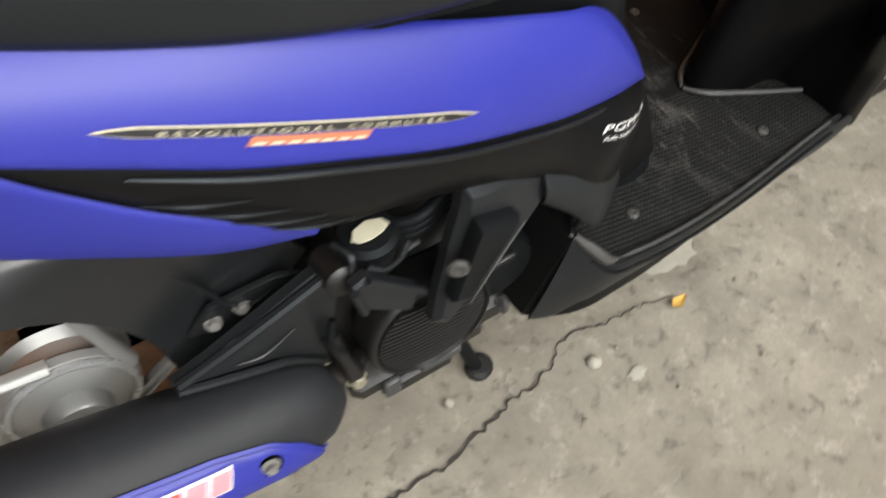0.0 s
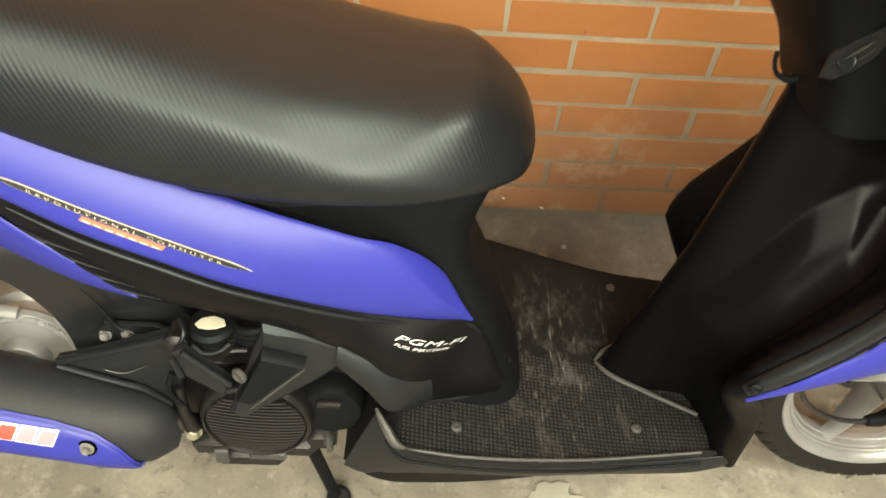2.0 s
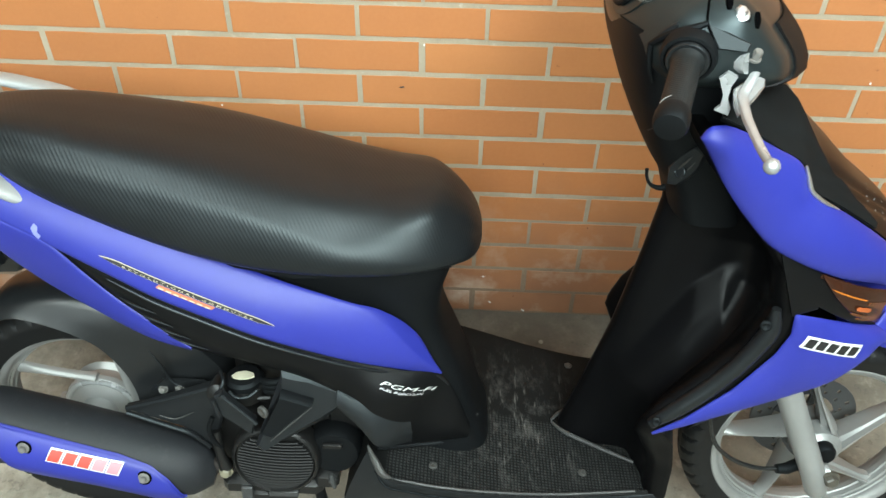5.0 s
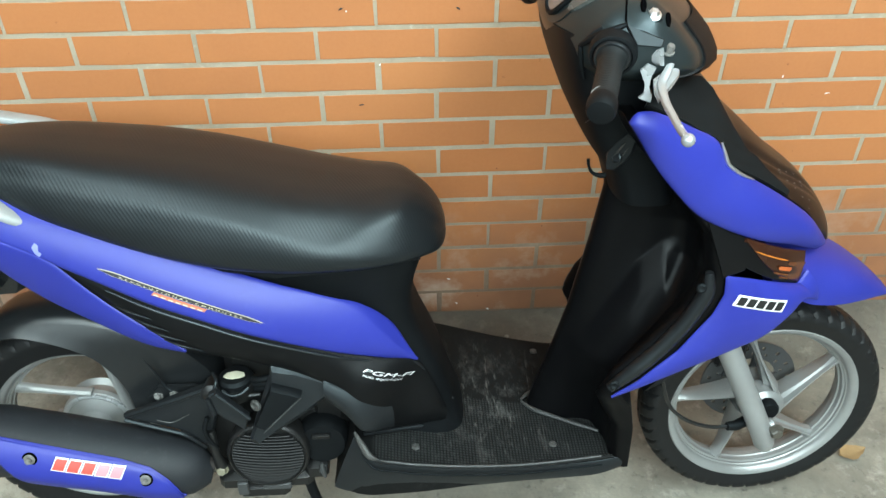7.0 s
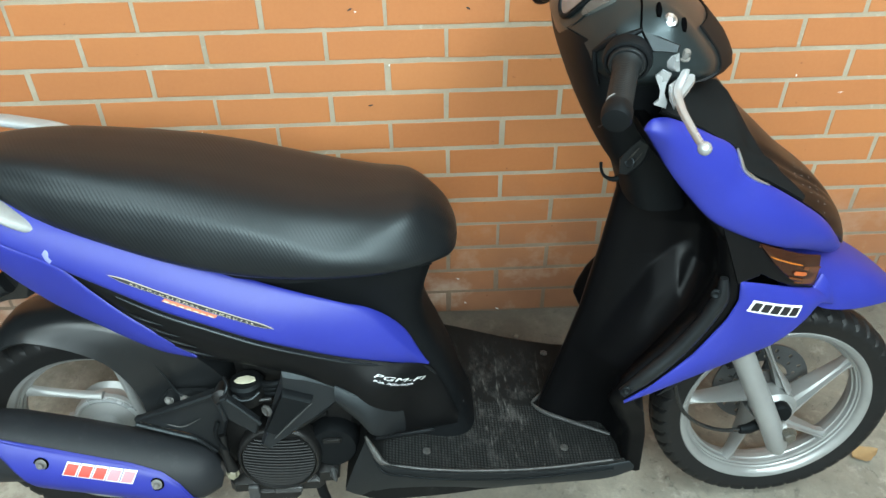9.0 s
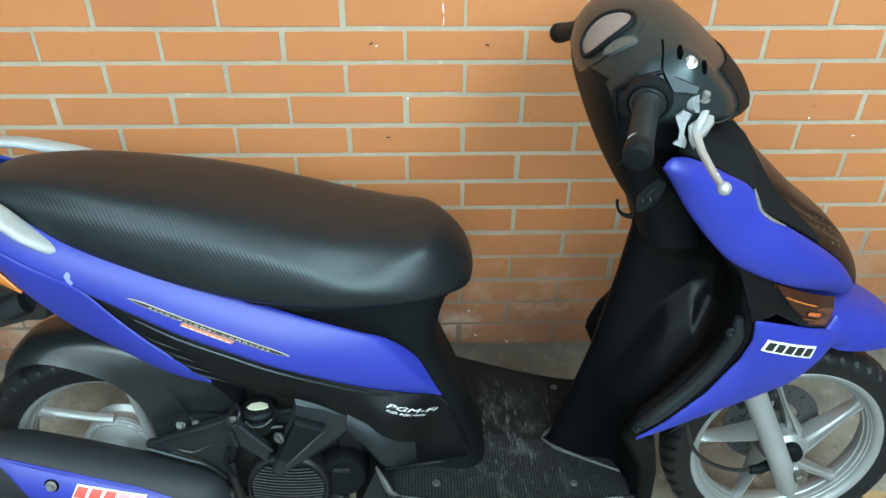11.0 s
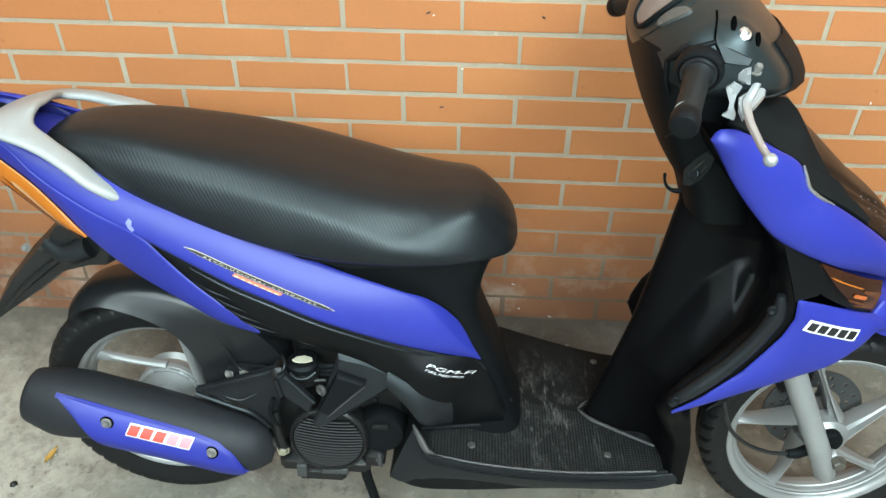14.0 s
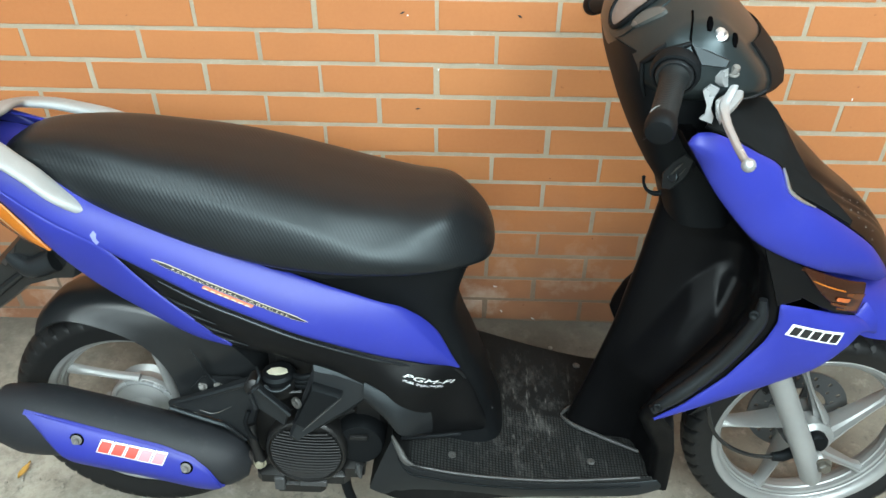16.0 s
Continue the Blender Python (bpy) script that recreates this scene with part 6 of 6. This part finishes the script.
part("sump", joined(block(0.175, 0.345, -0.135, 0.04, 0.168, 0.205, 0.010), block(0.208, 0.300, -0.140, -0.02, 0.152, 0.185, 0.008), block(0.33, 0.372, -0.132, -0.05, 0.185, 0.222, 0.008)), SOOT, engine, "dark sump and stand bracket")
part("sump_tab", block(0.209, 0.228, -0.1435, -0.135, 0.166, 0.196, 0.002), STEELGREY, engine)
part("sump_tab", block(0.255, 0.305, -0.1425, -0.135, 0.176, 0.190, 0.002), STEELGREY, engine)
for x, y, z in ((0.184, -0.134, 0.220), (0.362, -0.132, 0.210)):
    part("engine_bolt", bolt_head((x, y + 0.006, z), (0, -1, 0.1), 0.0088 if x < 0.3 else 0.0062, 0.009), BRASS if x < 0.3 else STEELGREY, engine, "yellowed zinc nut" if x < 0.3 else "grimy nut")
part("clamp_arm", tube([(0.172, -0.115, 0.300), (0.178, -0.125, 0.26), (0.184, -0.125, 0.225)], [0.010, 0.008, 0.012], 10, 14), SOOT, engine)
part("cross_rail", tube([(0.196, -0.118, 0.384), (0.235, -0.121, 0.381), (0.272, -0.120, 0.3825)], 0.0028, 8, 14), STEELGREY, engine, "grimy steel rail")
part("wire_clip", block(0.349, 0.382, -0.128, -0.118, 0.279, 0.289, 0.002), SOOT, engine)
part("drain_tube", tube([(0.3625, -0.136, 0.230), (0.3645, -0.138, 0.212), (0.366, -0.134, 0.196)], [0.0035, 0.0045, 0.0035], 8, 12), STEELGREY, engine, "pale stub of tube")
part("wire", tube([(0.196, -0.110, 0.425), (0.204, -0.128, 0.418), (0.199, -0.134, 0.404), (0.207, -0.132, 0.392)], 0.003, 8, 20), TRIM, engine, "black wire")
part("wire", tube([(0.214, -0.136, 0.408), (0.226, -0.141, 0.401), (0.243, -0.139, 0.401), (0.257, -0.132, 0.409)], 0.0028, 8, 20), TRIM, engine, "black wire")
part("wire", tube([(0.176, -0.125, 0.340), (0.169, -0.130, 0.318), (0.173, -0.128, 0.290), (0.182, -0.124, 0.270)], 0.004, 8, 20), BLACK, engine, "black wire")
stand = part("stand_leg", tube([(0.318, -0.075, 0.185), (0.330, -0.082, 0.110), (0.360, -0.092, 0.0)], [0.011, 0.010, 0.009], 10), BLACK, scooter, "black steel stand leg resting on the floor")
part("stand_foot", lathe([(0.014, -0.004), (0.019, 0.0), (0.019, 0.012), (0.013, 0.017)], (0.364, -0.092, -0.013), (0.1, -0.2, 1), 16), RUBBER, stand)


# ---- fallen leaves and litter on the floor ----
def leaf(name, x, y, length, width, turn, material, label, curl=0.006):
    """A dry leaf: pointed blade folded along its midrib, with a stalk."""
    verts, faces = [], []
    n = 12
    ca, sa = math.cos(radians(turn)), math.sin(radians(turn))
    rnd = random.Random(int(x * 1000))
    for i in range(n + 1):
        t = i / n
        w = width * math.sin(math.pi * t ** 0.8) * (0.9 + 0.2 * rnd.random())
        for s in (-1, -0.5, 0, 0.5, 1):
            u, v = (t - 0.5) * length, s * w
            z = curl * (abs(s) ** 1.5 + 0.5 * (2 * t - 1) ** 2) + 0.0015 * rnd.random()
            px, py = x + u * ca - v * sa, y + u * sa + v * ca
            verts.append((px, py, ground_z(px, py) + 0.007 + z))
    for i in range(n):
        for j in range(4):
            faces.append((i * 5 + j, i * 5 + j + 1, i * 5 + j + 6, i * 5 + j + 5))
    k = len(verts)
    verts += [(a, b, c + 0.0012) for a, b, c in verts]
    faces += [tuple(k + i for i in reversed(f)) for f in faces]
    ob = part(name, (verts, faces), material, None)
    return tagged(ob, label, "leaf", "fallen leaves")


def pebble(x, y, r, seed, material=WHITEWASH):
    rnd = random.Random(seed)
    prof = [(r * math.sin(a) * rnd.uniform(0.8, 1.15), -r * 0.6 * math.cos(a)) for a in np.linspace(0.1, 3.0, 6)]
    ob = part("pebble", lathe(prof, (x, y, ground_z(x, y) + r * 0.5), (0.1, 0.1, 1), 9), material, None)
    return tagged(ob, "small pale chip of mortar on the floor", "pebble", "chips on the floor")


leaf("dry_leaf", 1.489, -0.455, 0.068, 0.019, 14, DRYLEAF, "curled brown dry leaf on the concrete", 0.003)
leaf("yellow_leaf", 0.661, -0.673, 0.030, 0.008, 10, YELLOWLEAF, "small yellow leaf scrap on the concrete", 0.003)
leaf("yellow_leaf", -0.389, -0.476, 0.045, 0.007, 80, YELLOWLEAF, "slim yellow leaf scrap beside the muffler", 0.003)
pebble(0.503, -0.682, 0.011, 1)
pebble(0.303, -0.629, 0.008, 2)
pebble(-0.437, -0.552, 0.009, 4, SOOT)
pebble(0.72, -0.115, 0.010, 5)
pebble(0.765, -0.09, 0.006, 6)


def grit():
    """Loose grit and mortar crumbs scattered over the floor."""
    rnd = random.Random(21)
    shapes = []
    for k in range(420):
        x, y = rnd.uniform(-0.85, 1.75), rnd.uniform(-0.95, -0.03)
        if k % 3 == 0:
            x, y = rnd.gauss(-0.45, 0.16), rnd.gauss(-0.48, 0.16)
        y = min(y, -0.03)
        r = rnd.choice((0.0015, 0.002, 0.0025, 0.004))
        prof = [(r * 0.6, -r * 0.4), (r * rnd.uniform(0.8, 1.3), 0), (r * 0.5, r * rnd.uniform(0.4, 0.8))]
        shapes.append(lathe(prof, (x, y, ground_z(x, y) + 0.003), (rnd.uniform(-0.4, 0.4), rnd.uniform(-0.4, 0.4), 1), 5))
    return joined(*shapes)


tagged(part("grit", grit(), CONCRETE, None), "pale grit and mortar crumbs on the concrete", "grit", kind="stuff")


# ---- small marks on the brick wall ----
def wall_mark(name, x, z, w, h, turn, material, label):
    """A thin raised fleck or drip on the face of the bricks."""
    rnd = random.Random(int(1000 * (x + z)))
    n = 9
    ca, sa = math.cos(radians(turn)), math.sin(radians(turn))
    verts = [(x, -0.0026, z)]
    for i in range(n):
        a = 2 * math.pi * i / n
        u, v = w * math.cos(a) * rnd.uniform(0.6, 1.2), h * math.sin(a) * rnd.uniform(0.6, 1.2)
        verts.append((x + u * ca - v * sa, -0.0016, z + u * sa + v * ca))
    return part(name, (verts, [(0, 1 + i, 1 + (i + 1) % n) for i in range(n)]), material, wall_north, label)


for x, z, w, h, turn in ((0.555, 0.907, 0.0016, 0.011, 3), (0.556, 0.882, 0.0012, 0.010, -4), (-0.036, 0.522, 0.0016, 0.005, 10), (0.424, 0.832, 0.002, 0.0022, 0), (0.484, 0.719, 0.002, 0.0028, 0), (0.08, 0.577, 0.002, 0.0025, 0), (0.624, 0.144, 0.006, 0.0014, -20), (0.724, 0.04, 0.006, 0.0018, -35), (0.644, 0.063, 0.005, 0.002, -30), (1.334, 0.669, 0.002, 0.003, 0), (1.441, 0.627, 0.006, 0.0012, 8)):
    wall_mark("paint_fleck", x, z, w, h, turn, WHITE, "tiny fleck of white paint")
for x, z, turn in ((0.643, 0.833, -35), (0.414, 0.837, 25), (0.441, 0.63, 10)):
    wall_mark("dark_mark", x, z, 0.006, 0.0022, turn, INK, "tiny dark smudge")


# ---- bricks of the wall ----
def brick_mesh(length, height, seed):
    """One brick with crisp arrises and slightly ragged edges, a flat face and open back."""
    rnd = random.Random(seed)
    n = 7
    us = [-0.5 + k / n for k in range(n + 1)]
    j = 0.0007
    rim = [(u * length, -height / 2 + rnd.uniform(-j, j)) for u in us] + [(u * length, height / 2 + rnd.uniform(-j, j)) for u in reversed(us)]
    rim = [(x + rnd.uniform(-j, j), z) for x, z in rim]
    tilt, turn = rnd.uniform(-0.004, 0.004), rnd.uniform(-0.006, 0.006)
    rings = []
    for y, i in ((0.012, 0.0), (0.0005, 0.0), (0.0, 0.0007)):
        rings.append([(x * (1 - 2 * i / length), y + (tilt * x + turn * z if y < 0.01 else 0), z * (1 - 2 * i / height)) for x, z in rim])
    k = len(rim)
    verts = [p for r in rings for p in r]
    faces = [(i * k + a, i * k + (a + 1) % k, (i + 1) * k + (a + 1) % k, (i + 1) * k + a) for i in range(2) for a in range(k)]
    faces.append(tuple(range(2 * k, 3 * k)))
    me = bpy.data.meshes.new("brick")
    me.from_pydata(verts, [], faces)
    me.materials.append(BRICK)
    return me


brick_kinds = [brick_mesh(BRICK_L - JOINT + 0.0006 * (k % 5 - 1), COURSE - JOINT + 0.0005 * (k % 3 - 1), k) for k in range(24)]
rnd = random.Random(11)
rest_v, rest_f = [], []
for row in range(-26, 13):
    z = TOP_BED - COURSE * row + COURSE / 2
    if z > 2.6:
        continue
    for col in range(-17, 22):
        x = (col + (0.5 if row % 2 == 0 else 0.0)) * BRICK_L
        if not -3.95 < x < 4.95:
            continue
        jx, jz, jy = rnd.uniform(-0.0018, 0.0018), rnd.uniform(-0.0009, 0.0009), rnd.uniform(-0.0005, 0.0005)
        if -1.0 < x < 2.15 and -4 <= row <= 12:
            ob = new("brick", brick_kinds[rnd.randrange(24)])
            ob.parent = wall_north
            ob.location = (x + jx, jy, z + jz)
        else:
            me = brick_kinds[rnd.randrange(24)]
            k = len(rest_v)
            rest_v += [(v.co.x + x + jx, v.co.y + jy, v.co.z + z + jz) for v in me.vertices]
            rest_f += [tuple(i + k for i in f.vertices) for f in me.polygons]
me = bpy.data.meshes.new("far_bricks")
me.from_pydata(rest_v, [], rest_f)
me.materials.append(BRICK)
ob = tagged(new("far_bricks", me), kind="stuff")
ob.parent = wall_north
